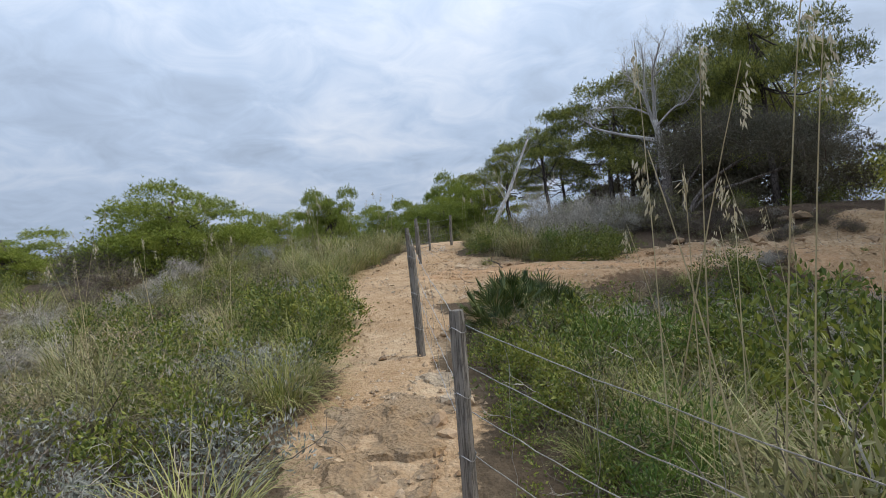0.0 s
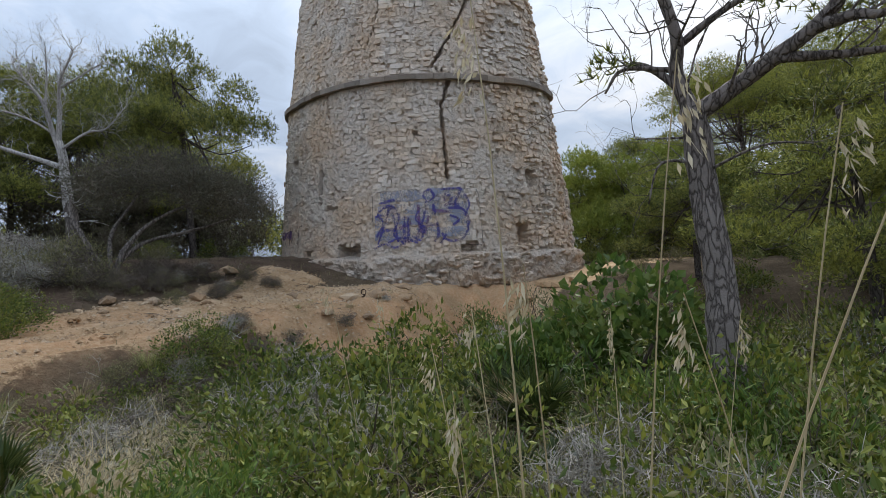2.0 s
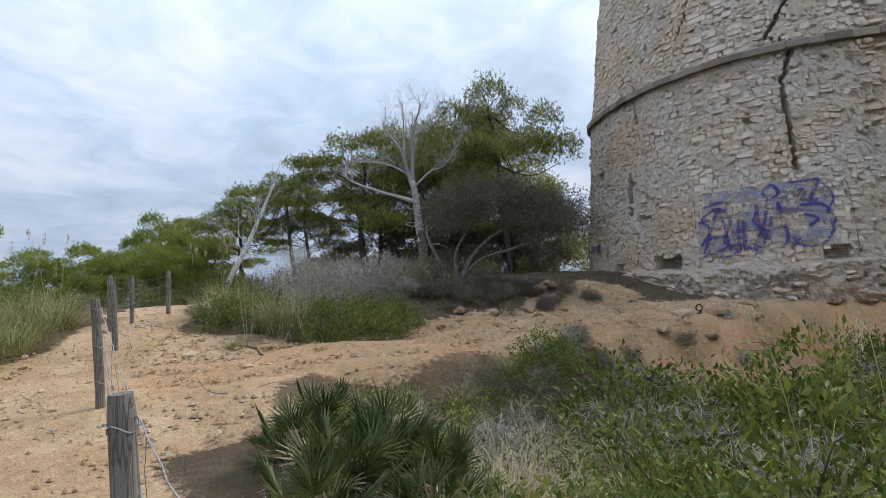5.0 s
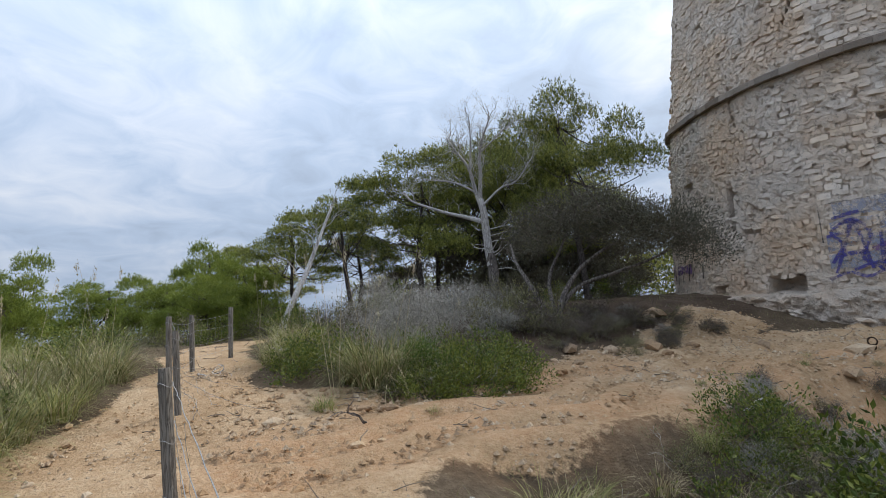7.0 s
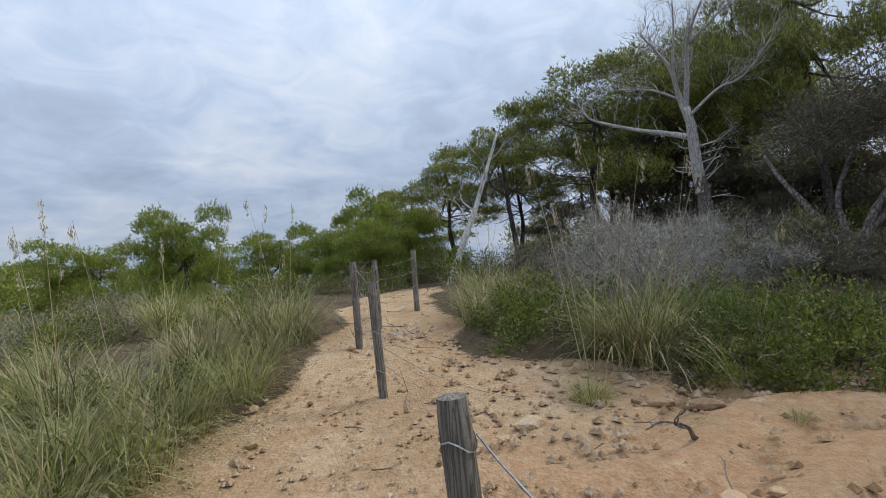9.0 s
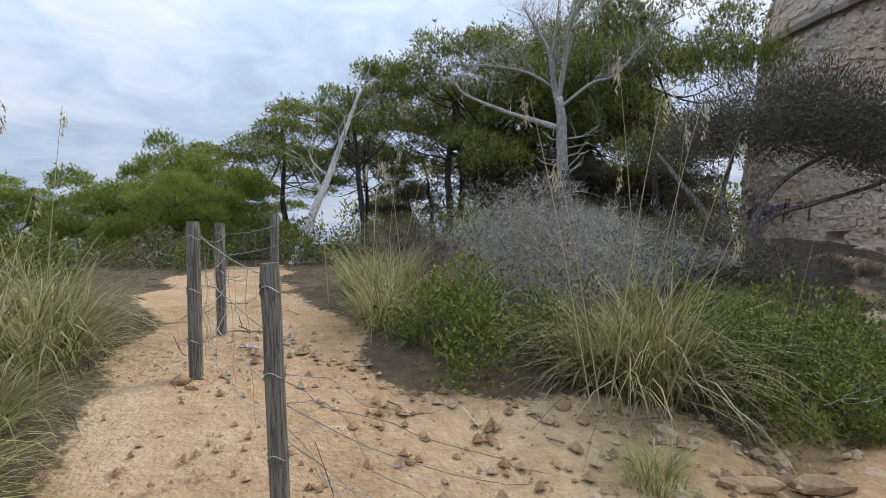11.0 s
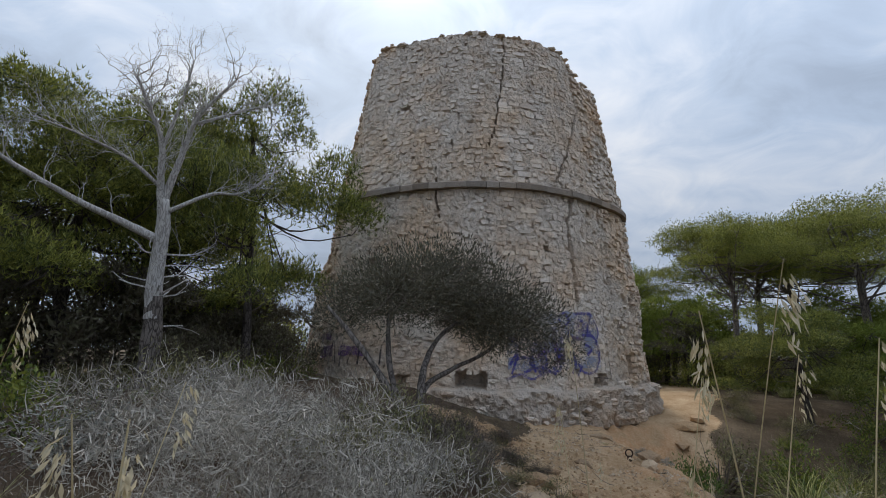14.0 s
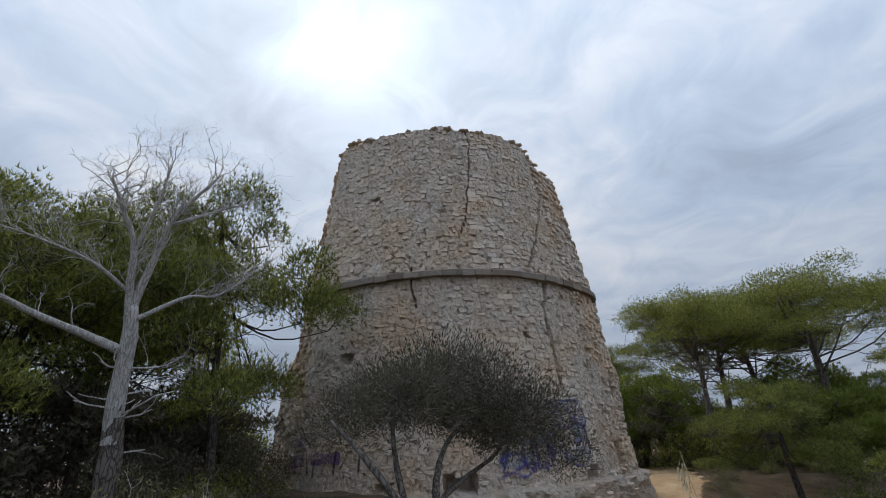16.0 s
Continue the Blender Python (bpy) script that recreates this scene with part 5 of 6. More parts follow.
def olive_tree():
    rs, rng = np.random.RandomState(91), random.Random(91)
    t = thing("wild_olive_tree", "dark grey-green wild olive spreading towards the tower", "tree", (6.45, 12.9, ground_z(6.45, 12.9)))
    o = Vector(t.location)
    # the crown runs from the north-west down to the dense end beside the tower
    lobes = []
    for i in range(9):
        k = i / 8
        x, y, z = 6.6 + 2.55 * k, 13.75 - 2.45 * k, 3.45 + 0.75 * math.sin(math.pi * min(k * 0.85 + 0.12, 1.0)) - 0.25 * k
        for j in range(3):
            r = (0.52 if j else 0.70) * (1.0 if 0.05 < k < 0.95 else 0.75) * rng.uniform(0.85, 1.1)
            w = 0.62 * (j - 1) * rng.uniform(0.7, 1.2)
            lobes.append((x + 0.70 * w + rng.uniform(-0.15, 0.15), y + 0.72 * w + rng.uniform(-0.15, 0.15), z - 0.22 * abs(j - 1) + rng.uniform(-0.32, 0.22), r))
    g = Geo()
    for x, y, z, r in lobes:
        n = int((4200 if x < 7.6 else 6200) * r * r)
        d = rs.normal(0, 1, (n, 3))
        d /= np.linalg.norm(d, axis=1)[:, None]
        k = 0.30 + 0.95 * rs.uniform(0, 1, n) ** 0.8
        p = np.array([x - o.x, y - o.y, z - o.z]) + d * k[:, None] * np.array([r, r, r * 0.72])
        leaves(g, p, d + np.array([0, 0, 0.5]), 0.075, 0.017, rs, 0.6)
    part("crown", g, M_OLIVE, t)
    for k, pts in enumerate(([(0, 0, -0.1), (-0.3, 0.25, 0.75), (-0.35, 0.7, 1.4), (-0.1, 1.2, 1.9)], [(0, 0, -0.1), (0.25, -0.05, 0.6), (0.8, -0.1, 1.2), (1.5, -0.35, 1.65), (2.3, -1.0, 2.1)],
                             [(0.1, 0, 0.3), (0.7, -0.1, 0.8), (1.5, -0.5, 1.05), (2.2, -1.1, 1.35), (2.8, -1.6, 1.9)], [(0, 0, 0.2), (0.25, 0.35, 1.0), (0.8, 0.5, 1.7), (1.2, 0.5, 2.3)])):
        b = Geo()
        limb(b, pts, 0.075 if k < 2 else 0.055, 0.022, 8, 5, 0.12, rng)
        part("stem", b, M_BARK, t, smooth=True)
    b = Geo()
    for x, y, z, r in lobes:
        e = Vector((x, y, z)) - o
        for _ in range(4):
            q = e + Vector((rng.uniform(-r, r), rng.uniform(-r, r), -0.6 * r)) * 0.7
            twigs(b, q, (rng.uniform(-1, 1), rng.uniform(-1, 1), 0.7), 0.42, 0.010, 3, rng, 0.45, 2, 0.9, 3)
    part("branchwork", b, M_TWIG_B, t)


def dead_tree():
    rng = random.Random(92)
    bx, by = 8.35, 17.9
    o = Vector((bx, by, ground_z(bx, by)))
    t = thing("dead_pine_tree", "bleached grey leafless dead pine with bare limbs", "tree", o)
    rel = lambda pts: [Vector(p) - o for p in pts]
    g = Geo()
    limb(g, rel([(bx + 0.05, by, o.z - 0.2), (8.4, 17.92, 3.09), (8.33, 17.92, 3.75)]), 0.19, 0.15, 11, 5, 0.09, rng)
    part("trunk", g, M_BARK, t, "grey trunk with plated bark", True)
    g = Geo()
    limb(g, rel([(8.37, 17.92, 3.35), (8.29, 17.92, 3.99), (8.15, 17.8, 5.0), (8.05, 17.8, 5.5)]), 0.155, 0.105, 11, 5, 0.08, rng)
    part("upper_trunk", g, M_DEADWOOD, t, "bleached upper trunk that has lost its bark", True)
    main = [([(8.1, 17.8, 5.2), (7.91, 17.8, 5.74), (7.68, 17.72, 6.44), (7.41, 17.78, 6.88), (7.03, 17.87, 7.4)], 0.11),
            ([(8.05, 17.8, 5.45), (7.95, 17.5, 6.3), (7.81, 17.18, 7.01), (7.82, 16.54, 7.76)], 0.10),
            ([(8.2, 17.85, 4.75), (7.75, 18.3, 5.0), (7.22, 18.79, 5.26), (6.44, 19.37, 5.69), (6.2, 19.5, 5.95)], 0.11),
            ([(8.1, 17.7, 5.3), (8.43, 17.1, 5.73), (8.68, 16.64, 5.83), (8.84, 15.95, 6.41)], 0.055),
            ([(7.95, 17.8, 5.7), (7.46, 18.18, 6.09), (6.95, 18.63, 6.29), (6.5, 18.9, 6.35)], 0.05),
            ([(7.85, 17.2, 6.9), (8.18, 16.6, 7.3), (8.3, 16.05, 7.5)], 0.045), ([(8.2, 17.85, 4.5), (8.5, 17.4, 4.55), (8.7, 17.1, 4.75)], 0.03),
            ([(7.7, 17.7, 6.4), (7.6, 17.4, 7.2), (7.5, 17.2, 7.9)], 0.05)]
    for pts, r in main:
        b = Geo()
        path = limb(b, rel(pts), r * 0.82, r * 0.2, 7, 5, 0.08, rng)
        for i in range(3, len(path)):
            for _ in range(3 if r < 0.105 or i > len(path) * 0.6 else 1):
                if rng.random() < (0.85 if pts[0][2] > 5 else 0.28):
                    d = (path[i] - path[i - 1]).normalized() + Vector((rng.uniform(-0.9, 0.9), rng.uniform(-0.9, 0.9), rng.uniform(-0.2, 1.0)))
                    twigs(b, path[i], d, rng.uniform(0.26, 0.52), max(r * 0.13, 0.007), 4 if pts[0][2] > 5 else 3, rng, 0.42, 2, 0.85, 3, 0.74, 0.02)
        part("limb", b, M_DEADWOOD, t, "bleached bare limb", True)
    for i in range(12):
        b = Geo()
        a, z = rng.uniform(0, 6.28), rng.uniform(1.2, 3.2)
        twigs(b, (0.0, 0.0, z), (math.cos(a), math.sin(a), 0.15), rng.uniform(0.3, 0.8), 0.022, 1, rng, 0.3, 1, 0.6, 4)
        part("broken_branch", b, M_DEADWOOD, t, "short broken branch")


def gully_pine():
    rng, rs = random.Random(93), np.random.RandomState(93)
    o = Vector((5.85, 1.52, ground_z(5.85, 1.52)))
    t = thing("gnarled_pine_tree", "gnarled pine with plated bark and forked bare limbs", "tree", o)
    rel = lambda pts: [Vector(p) - o for p in pts]
    g = Geo()
    limb(g, rel([(5.83, 1.48, o.z - 0.2), (5.87, 1.53, 0.6), (5.96, 1.53, 1.32), (6.07, 1.63, 2.3), (6.02, 1.7, 3.23)]), 0.19, 0.135, 12, 6, 0.12, rng)
    part("trunk", g, M_BARK, t, "thick trunk with plated bark", True)
    main = [([(6.02, 1.7, 3.15), (6.03, 1.85, 3.62), (5.89, 1.84, 4.03), (5.64, 2.08, 4.83), (5.5, 2.2, 5.6)], 0.10), ([(6.02, 1.68, 3.15), (5.88, 1.11, 3.48), (5.66, 0.59, 3.8), (5.53, 0.32, 4.25), (5.4, 0.1, 5.0)], 0.105),
            ([(5.7, 0.68, 3.74), (5.5, 0.4, 3.72), (5.36, 0.17, 3.66), (5.0, -0.6, 3.9)], 0.07), ([(5.8, 0.95, 3.55), (5.75, 0.3, 3.45), (5.6, -0.3, 3.4)], 0.06), ([(6.0, 1.75, 3.4), (6.05, 2.1, 3.75), (6.06, 2.31, 3.87)], 0.06),
            ([(5.95, 1.85, 3.9), (5.97, 1.3, 4.25), (5.97, 0.67, 4.45), (5.8, 0.2, 4.6)], 0.05), ([(6.05, 1.9, 3.7), (5.9, 2.4, 3.75), (5.85, 2.6, 3.5)], 0.035), ([(6.07, 1.6, 2.6), (6.0, 2.05, 2.65), (5.95, 2.2, 2.2)], 0.022), ([(6.05, 1.65, 2.9), (5.95, 2.3, 2.95)], 0.02),
            ([(6.05, 1.65, 2.5), (5.85, 1.1, 2.7), (5.75, 0.7, 2.65)], 0.02)]
    for pts, r in main:
        b = Geo()
        path = limb(b, rel(pts), r, r * 0.35, 8, 5, 0.07, rng)
        for i in range(2, len(path)):
            if rng.random() < 0.6:
                d = (path[i] - path[i - 1]).normalized() + Vector((rng.uniform(-1, 1), rng.uniform(-1, 1), rng.uniform(-0.3, 0.9)))
                twigs(b, path[i], d, rng.uniform(0.3, 0.7), max(r * 0.2, 0.006), 3, rng, 0.5, 2, 0.85, 4)
        part("limb", b, M_BARK, t, "bare grey-brown limb", True)
    c = Geo()
    lobes = [(5.3, -0.2, 5.3, 0.9, 0.5), (4.9, -1.0, 4.3, 0.8, 0.5), (5.5, -0.7, 4.0, 0.6, 0.5), (5.4, 2.3, 6.1, 0.8, 0.5), (5.9, 2.55, 3.75, 0.28, 0.8), (5.9, 0.1, 5.0, 0.7, 0.5), (5.2, -1.6, 5.0, 0.9, 0.5), (6.9, 0.6, 4.6, 0.5, 0.6), (7.3, -0.2, 4.3, 0.6, 0.6), (7.1, 0.9, 5.3, 0.5, 0.6), (7.6, 0.1, 3.5, 0.5, 0.6), (6.6, 0.1, 5.6, 0.6, 0.5)]
    crown(c, [(x - o.x, y - o.y, z - o.z, r, f) for x, y, z, r, f in lobes], rs, 60)
    part("crown", c, M_NEEDLE, t)


broadleaf_bush()
olive_tree()
dead_tree()
gully_pine()

umbrella = first_then_copy(make_pine(101, 6.5, 2.6, 15, "umbrella-shaped green pine with bare lower branches", M_NEEDLE, M_BARK_SHADED, 0.13, (0.5, -0.3), 0.34, 66, 0.66, pad=1.25, group="pines behind the path"))
umbrella2 = first_then_copy(make_pine(102, 7.0, 3.0, 17, "dense dark pine with a rounded crown", M_NEEDLE, M_BARK_SHADED, 0.15, (-0.4, 0.4), 0.1, 84, 0.8, 8, group="pines behind the path", pad=1.4))
bushy = first_then_copy(make_pine(103, 3.4, 2.1, 13, "low yellow-green pine in the scrub", M_NEEDLE_Y, M_BARK_SHADED, 0.10, (0.3, 0.2), 0.0, 105, 0.9, 3, group="low pines in the scrub"))
shaded = first_then_copy(make_pine(104, 4.2, 2.0, 12, "small pine with dry brownish lower foliage", M_NEEDLE_D, M_BARK_SHADED, 0.09, (0.2, 0.3), -0.35, 70, 0.9, 6, group="pines behind the path"))
broad = first_then_copy(make_pine(105, 11.5, 5.2, 22, "tall umbrella pine with a broad flat crown", M_NEEDLE, M_BARK, 0.26, (0.6, 0.4), 0.58, 42, 0.5, 8, group="tall pines east of the tower", pad=1.35))

# the tall pine beside the tower, and its neighbours
umbrella2(12.5, 18.0, 0.4, 0.92, 1.22)
umbrella2(10.7, 21.9, 2.2, 1.0, 1.12)
umbrella(7.8, 22.3, 1.0, 1.12, 1.02)
umbrella(5.2, 22.9, 3.0, 0.85, 0.9)
umbrella(9.6, 24.0, 4.4, 1.1, 1.0)
umbrella(6.6, 26.0, 5.0, 0.9, 0.72)
umbrella(3.6, 25.5, 2.0, 0.9, 0.78)
umbrella2(14.5, 22.5, 1.3, 1.2, 1.15)
umbrella(2.3, 30.0, 0.3, 1.0, 0.68)
for x, y, a, s, sz in ((10.6, 21.6, 1, 1.2, 1.1), (12.6, 20.6, 3, 1.2, 1.1), (11.8, 23.6, 5, 1.3, 1.2), (8.4, 25.5, 2.5, 0.9, 0.6), (13.6, 19.0, 1.5, 0.9, 0.8),
                       (15.4, 20.0, 3.6, 1.1, 1.0), (10.0, 26.5, 1.1, 1.3, 1.0)):
    shaded(x, y, a, s, sz)
for x, y, a, s, sz in ((-8.2, 14.2, 0.3, 1.15, 0.80), (-5.2, 23.0, 1.2, 0.80, 0.98), (-8.6, 25.5, 2.2, 0.95, 0.85), (-3.4, 31.0, 0.9, 1.1, 0.95), (0.9, 29.0, 3.0, 0.95, 1.25), (-11.5, 20.0, 4.0, 1.0, 0.62), (-1.2, 26.0, 5.0, 0.85, 0.80),
                       (1.9, 24.6, 2.6, 0.9, 0.85), (-14.5, 16.0, 1.6, 1.1, 0.62), (-12.5, 28, 2.9, 1.2, 0.85), (0.3, 22.6, 3.3, 0.7, 0.62), (-7.0, 32, 2.0, 1.2, 0.9)):
    bushy(x, y, a, s, sz)
# east of the tower
broad(24.3, -7.2, 0.5, 1.0, 0.86)
broad(25.5, -1.2, 2.4, 0.72, 0.78)
broad(29.5, -4.5, 4.0, 0.95, 0.82)
broad(33.5, -9.5, 1.5, 1.1, 0.92)
broad(36.0, 2.5, 3.3, 0.8, 0.72)
broad(19.5, -11.0, 5.2, 0.8, 0.75)
for x, y, a, s, sz in ((31.0, 4.2, 0, 1.9, 2.1), (34.0, 6.8, 2, 2.0, 2.0), (29.0, 1.0, 4, 1.6, 1.5), (28.0, -8.5, 1, 1.8, 1.6), (22.0, -4.8, 2.7, 1.3, 1.1), (38.0, -3.0, 3.3, 2.2, 1.9), (26.5, -12.0, 5.0, 1.8, 1.5)):
    bushy(x, y, a, s, sz)
for x, y, a, s, sz in ((27.0, 0.5, 0, 1.4, 1.0), (23.0, -2.5, 1, 1.2, 0.9), (31.0, -1.0, 2, 1.6, 1.2), (26.5, -5.5, 3, 1.5, 1.1), (21.0, -7.5, 4, 1.3, 1.0), (33.5, 1.5, 5, 1.7, 1.3)):
    shaded(x, y, a, s, sz)
umbrella(11.6, -1.6, 1.9, 1.0, 0.95)
umbrella2(13.5, -3.8, 0.6, 0.9, 0.85)
umbrella(9.0, -3.2, 2.5, 0.9, 0.9)
umbrella2(16.8, 1.2, 4.1, 0.75, 0.62)


def leaning_trunk():
    rng = random.Random(95)
    o = Vector((1.75, 19.0, ground_z(1.75, 19.0)))
    t = thing("leaning_dead_tree", "pale leaning dead trunk with a few bare branches", "tree", o)
    g = Geo()
    path = limb(g, [(0, 0, -0.2), (0.55, 0.2, 1.0), (1.05, 0.5, 1.9), (1.5, 0.7, 2.9), (2.0, 0.9, 4.0)], 0.11, 0.035, 8, 5, 0.08, rng)
    part("trunk", g, M_DEADWOOD, t, "pale bare leaning trunk", True)
    for i in range(8, len(path), 2):
        b = Geo()
        twigs(b, path[i], (rng.uniform(-1, 1), rng.uniform(-1, 1), 0.5), 0.6, 0.02, 3, rng, 0.4, 2, 0.8, 4)
        part("branch", b, M_DEADWOOD, t)


leaning_trunk()

thicket = first_then_copy(make_shrub(110, "juniper_thicket", M_NEEDLE_D, 1.6, 2.3, 2600, 0.15, 0.055, "dark dense juniper thicket under the pines", group="thickets under the pines"))
green_thicket = first_then_copy(make_shrub(111, "scrub_thicket", M_NEEDLE, 1.7, 1.7, 2600, 0.14, 0.05, "tall green scrub thicket behind the pines", group="thickets under the pines"))
for x, y, s in ((10.6, 20.3, 1.1), (12.4, 19.9, 1.1), (14.0, 19.2, 1.1), (10.0, 22.2, 1.0), (12.2, 22.2, 1.3), (15.2, 18.6, 0.9), (13.2, 17.2, 0.7), (14.8, 21.5, 1.3), (9.8, 18.4, 0.55), (11.2, 18.2, 0.6)):
    thicket(x, y, turn(), s)
low_scrub = first_then_copy(make_shrub(112, "pine_scrub", M_NEEDLE_Y, 1.7, 1.5, 2800, 0.12, 0.05, "dense yellow-green young pine scrub", group="low pines in the scrub"))
for x, y, s in ((-8.2, 14.0, 0.95), (-9.6, 14.3, 0.9), (-7.1, 14.5, 0.8), (-10.8, 15.0, 0.8), (-5.3, 22.6, 0.7), (-3.3, 30.0, 1.0), (-8.4, 25.0, 0.8), (0.6, 28.0, 0.9), (2.6, 27.5, 0.9), (-12.4, 19.6, 0.7)):
    low_scrub(x, y, turn(), s)
for x, y, s in ((2.6, 23.6, 0.5), (7.2, 26.6, 0.6), (0.8, 24.4, 0.8), (-1.0, 23.5, 0.45), (-3.2, 23.0, 0.4), (-6.0, 28.0, 0.5), (2.0, 33.0, 1.1), (-1.0, 34.0, 0.8), (10.0, 30.0, 1.6), (14.0, 27.0, 1.6), (-12.0, 36.0, 0.7), (-18.0, 24.0, 0.6),
                (30.0, 6.0, 1.4), (33.0, 2.0, 1.5), (29.0, -2.0, 1.3), (27.0, -9.0, 1.4), (36.0, -6.0, 1.8), (32.0, -12.0, 1.8), (23.5, -9.5, 1.3), (40.0, 0.0, 2.0), (38.0, 8.0, 2.0), (20.0, -6.5, 1.1), (16.0, -3.5, 1.0), (24.0, -1.5, 1.0), (26.5, 0.0, 1.1), (22.0, -3.2, 1.0), (28.5, 2.5, 1.2), (14.0, -7.0, 1.2), (10.5, -5.0, 1.0), (18.0, 21.0, 1.4), (22.0, 22.0, 1.8)):
    green_thicket(x, y, turn(), s)

# ---------------------------------------------------------------- fence

FENCE = [((1.6, 0.3), 0.72, (0.02, 0.0)), ((0.05, 2.32), 0.90, (-0.01, 0.0)), ((-0.27, 4.7), 1.05, (-0.04, 0.0)), ((-0.55, 8.34), 1.0, (-0.05, 0.02)), ((-0.54, 11.3), 0.95, (-0.03, 0.0)),
         ((-0.66, 12.66), 0.93, (0.0, 0.02)), ((-0.36, 13.6), 0.86, (0.0, 0.0)), ((0.26, 14.4), 0.9, (0.02, 0.0))]


def build_fence():
    rng = random.Random(8)
    fence = thing("wire_fence", "weathered round wooden posts strung with old twisted wire", "fence")
    tops = []
    for (x, y), h, (lx, ly) in FENCE:
        z = ground_z(x, y)
        g = Geo()
        pts = [(x + lx * k * h, y + ly * k * h, z - 0.2 + (h + 0.2) * k) for k in (0, 0.2, 0.4, 0.6, 0.8, 0.95, 1.0)]
        r = rng.uniform(0.036, 0.042)
        tube(g, pts, [r * 1.02, r, r * 0.98, r, r * 0.97, r * 0.97, r * 0.88], 12, 0.05, rng)
        part("post", g, M_POST, fence)
        tops.append((Vector(pts[0]), Vector(pts[-1]), r))
    for i in range(len(tops) - 1):
        if i == 3:
            continue
        (b0, t0, r0), (b1, t1, r1) = tops[i], tops[i + 1]
        for k in (0.93, 0.74, 0.55, 0.36):
            p, q = b0.lerp(t0, k + rng.uniform(-0.02, 0.02)), b1.lerp(t1, k + rng.uniform(-0.02, 0.02))
            sag = rng.uniform(0.015, 0.05)
            g = Geo()
            n = 26
            pts = []
            for s in range(n + 1):
                u = s / n
                w = p.lerp(q, u)
                pts.append(w + Vector((rng.uniform(-1, 1) * 0.004 + r0 * 1.05, rng.uniform(-1, 1) * 0.004, -sag * 4 * u * (1 - u) + rng.uniform(-1, 1) * 0.003)))
            tube(g, pts, [0.0026] * (n + 1), 4)
            wire = part("wire", g, M_WIRE, fence)
        # thin upright mesh wires
        for s in range(5):
            u = (s + 0.5 + rng.uniform(-0.3, 0.3)) / 5
            a, c = b0.lerp(b1, u) + Vector((r0, 0, 0.32)), t0.lerp(t1, u) + Vector((r0, 0, -0.1))
            g = Geo()
            pts = [a.lerp(c, v / 8) + Vector((rng.uniform(-1, 1) * 0.012, rng.uniform(-1, 1) * 0.012, 0)) for v in range(9)]
            tube(g, pts, [0.0014] * 9, 3)
            part("mesh_wire", g, M_WIRE, fence)
    # wire wound round the posts and slack netting
    for i in (1, 2, 3, 4, 5, 6):
        b, tp, r = tops[i]
        for k in (0.9, 0.62, 0.35):
            g = Geo()
            c = b.lerp(tp, k)
            pts = [c + Vector((math.cos(a) * r * 1.08, math.sin(a) * r * 1.08, 0.018 * math.sin(a * 2) + 0.004 * a)) for a in [j * 0.5 for j in range(20)]]
            tube(g, pts, [0.0022] * len(pts), 3)
            part("wire_tie", g, M_WIRE, fence)
    b, tp, r = tops[4]
    for j in range(7):
        g = Geo()
        q = b.lerp(tp, rng.uniform(0.25, 0.8)) + Vector((r, 0, 0))
        pts = []
        for s in range(10):
            pts.append(q)
            q = q + Vector((rng.uniform(-0.02, 0.10), rng.uniform(-0.16, 0.02), rng.uniform(-0.07, 0.02)))
            q.z = max(q.z, ground_z(q.x, q.y) + 0.02)
        tube(g, smooth_path(pts, 3), [0.0018] * (len(pts) * 3 - 2), 3)
        part("slack_wire", g, M_WIRE, fence, "slack tangled wire")
    # one loose strand lies over the bed beside the path
    g = Geo()
    a, c = tops[4][0].lerp(tops[4][1], 0.55), Vector((1.25, 10.75, ground_z(1.25, 10.75) + 0.02))
    pts = [a.lerp(c, u / 16) + Vector((rng.uniform(-1, 1) * 0.008, rng.uniform(-1, 1) * 0.008, -0.22 * 4 * (u / 16) * (1 - u / 16))) for u in range(17)]
    tube(g, pts, [0.0026] * 17, 4)
    part("loose_wire", g, M_WIRE, fence, "loose strand of wire")


build_fence()

# ---------------------------------------------------------------- tall single stalks

STALKS = [(1.01, 2.31, 1.5, 0.02, 2.2), (1.12, 2.14, 4.6, 0.05, 2.05), (0.92, 2.22, 4.9, 0.30, 1.9), (1.16, 2.28, 1.2, 0.03, 1.6), (1.14, 1.74, 4.8, 0.09, 2.05), (1.34, 1.86, 4.7, 0.08, 2.0), (0.95, 1.45, 2.6, 0.16, 1.6), (1.5, 2.5, 1.0, 0.12, 1.5),
          (1.7, 2.7, 2.0, 0.10, 1.4), (1.9, 2.2, 0.3, 0.08, 1.55), (1.2, 11.25, 2.1, 0.16, 2.0), (1.28, 11.22, 4.9, 0.15, 1.95), (1.22, 11.2, 1.6, 0.18, 1.6), (1.5, 11.05, 5.2, 0.3, 1.2), (0.5, 12.7, 0.4, 0.06, 1.5), (0.95, 12.95, 2.4, 0.07, 1.45),
          (1.6, 11.3, 5.0, 0.20, 1.9), (-2.5, 5.6, 1.6, 0.1, 1.35), (-3.3, 6.4, 0.8, 0.15, 1.4), (-4.4, 7.2, 2.2, 0.12, 1.4), (-2.9, 4.9, 4.0, 0.1, 1.2), (2.6, 3.6, 1.0, 0.08, 1.7), (3.0, 4.1, 2.0, 0.12, 1.8), (0.75, 14.2, 1.8, 0.1, 1.6), (2.0, 11.4, 5.4, 0.28, 1.8)]
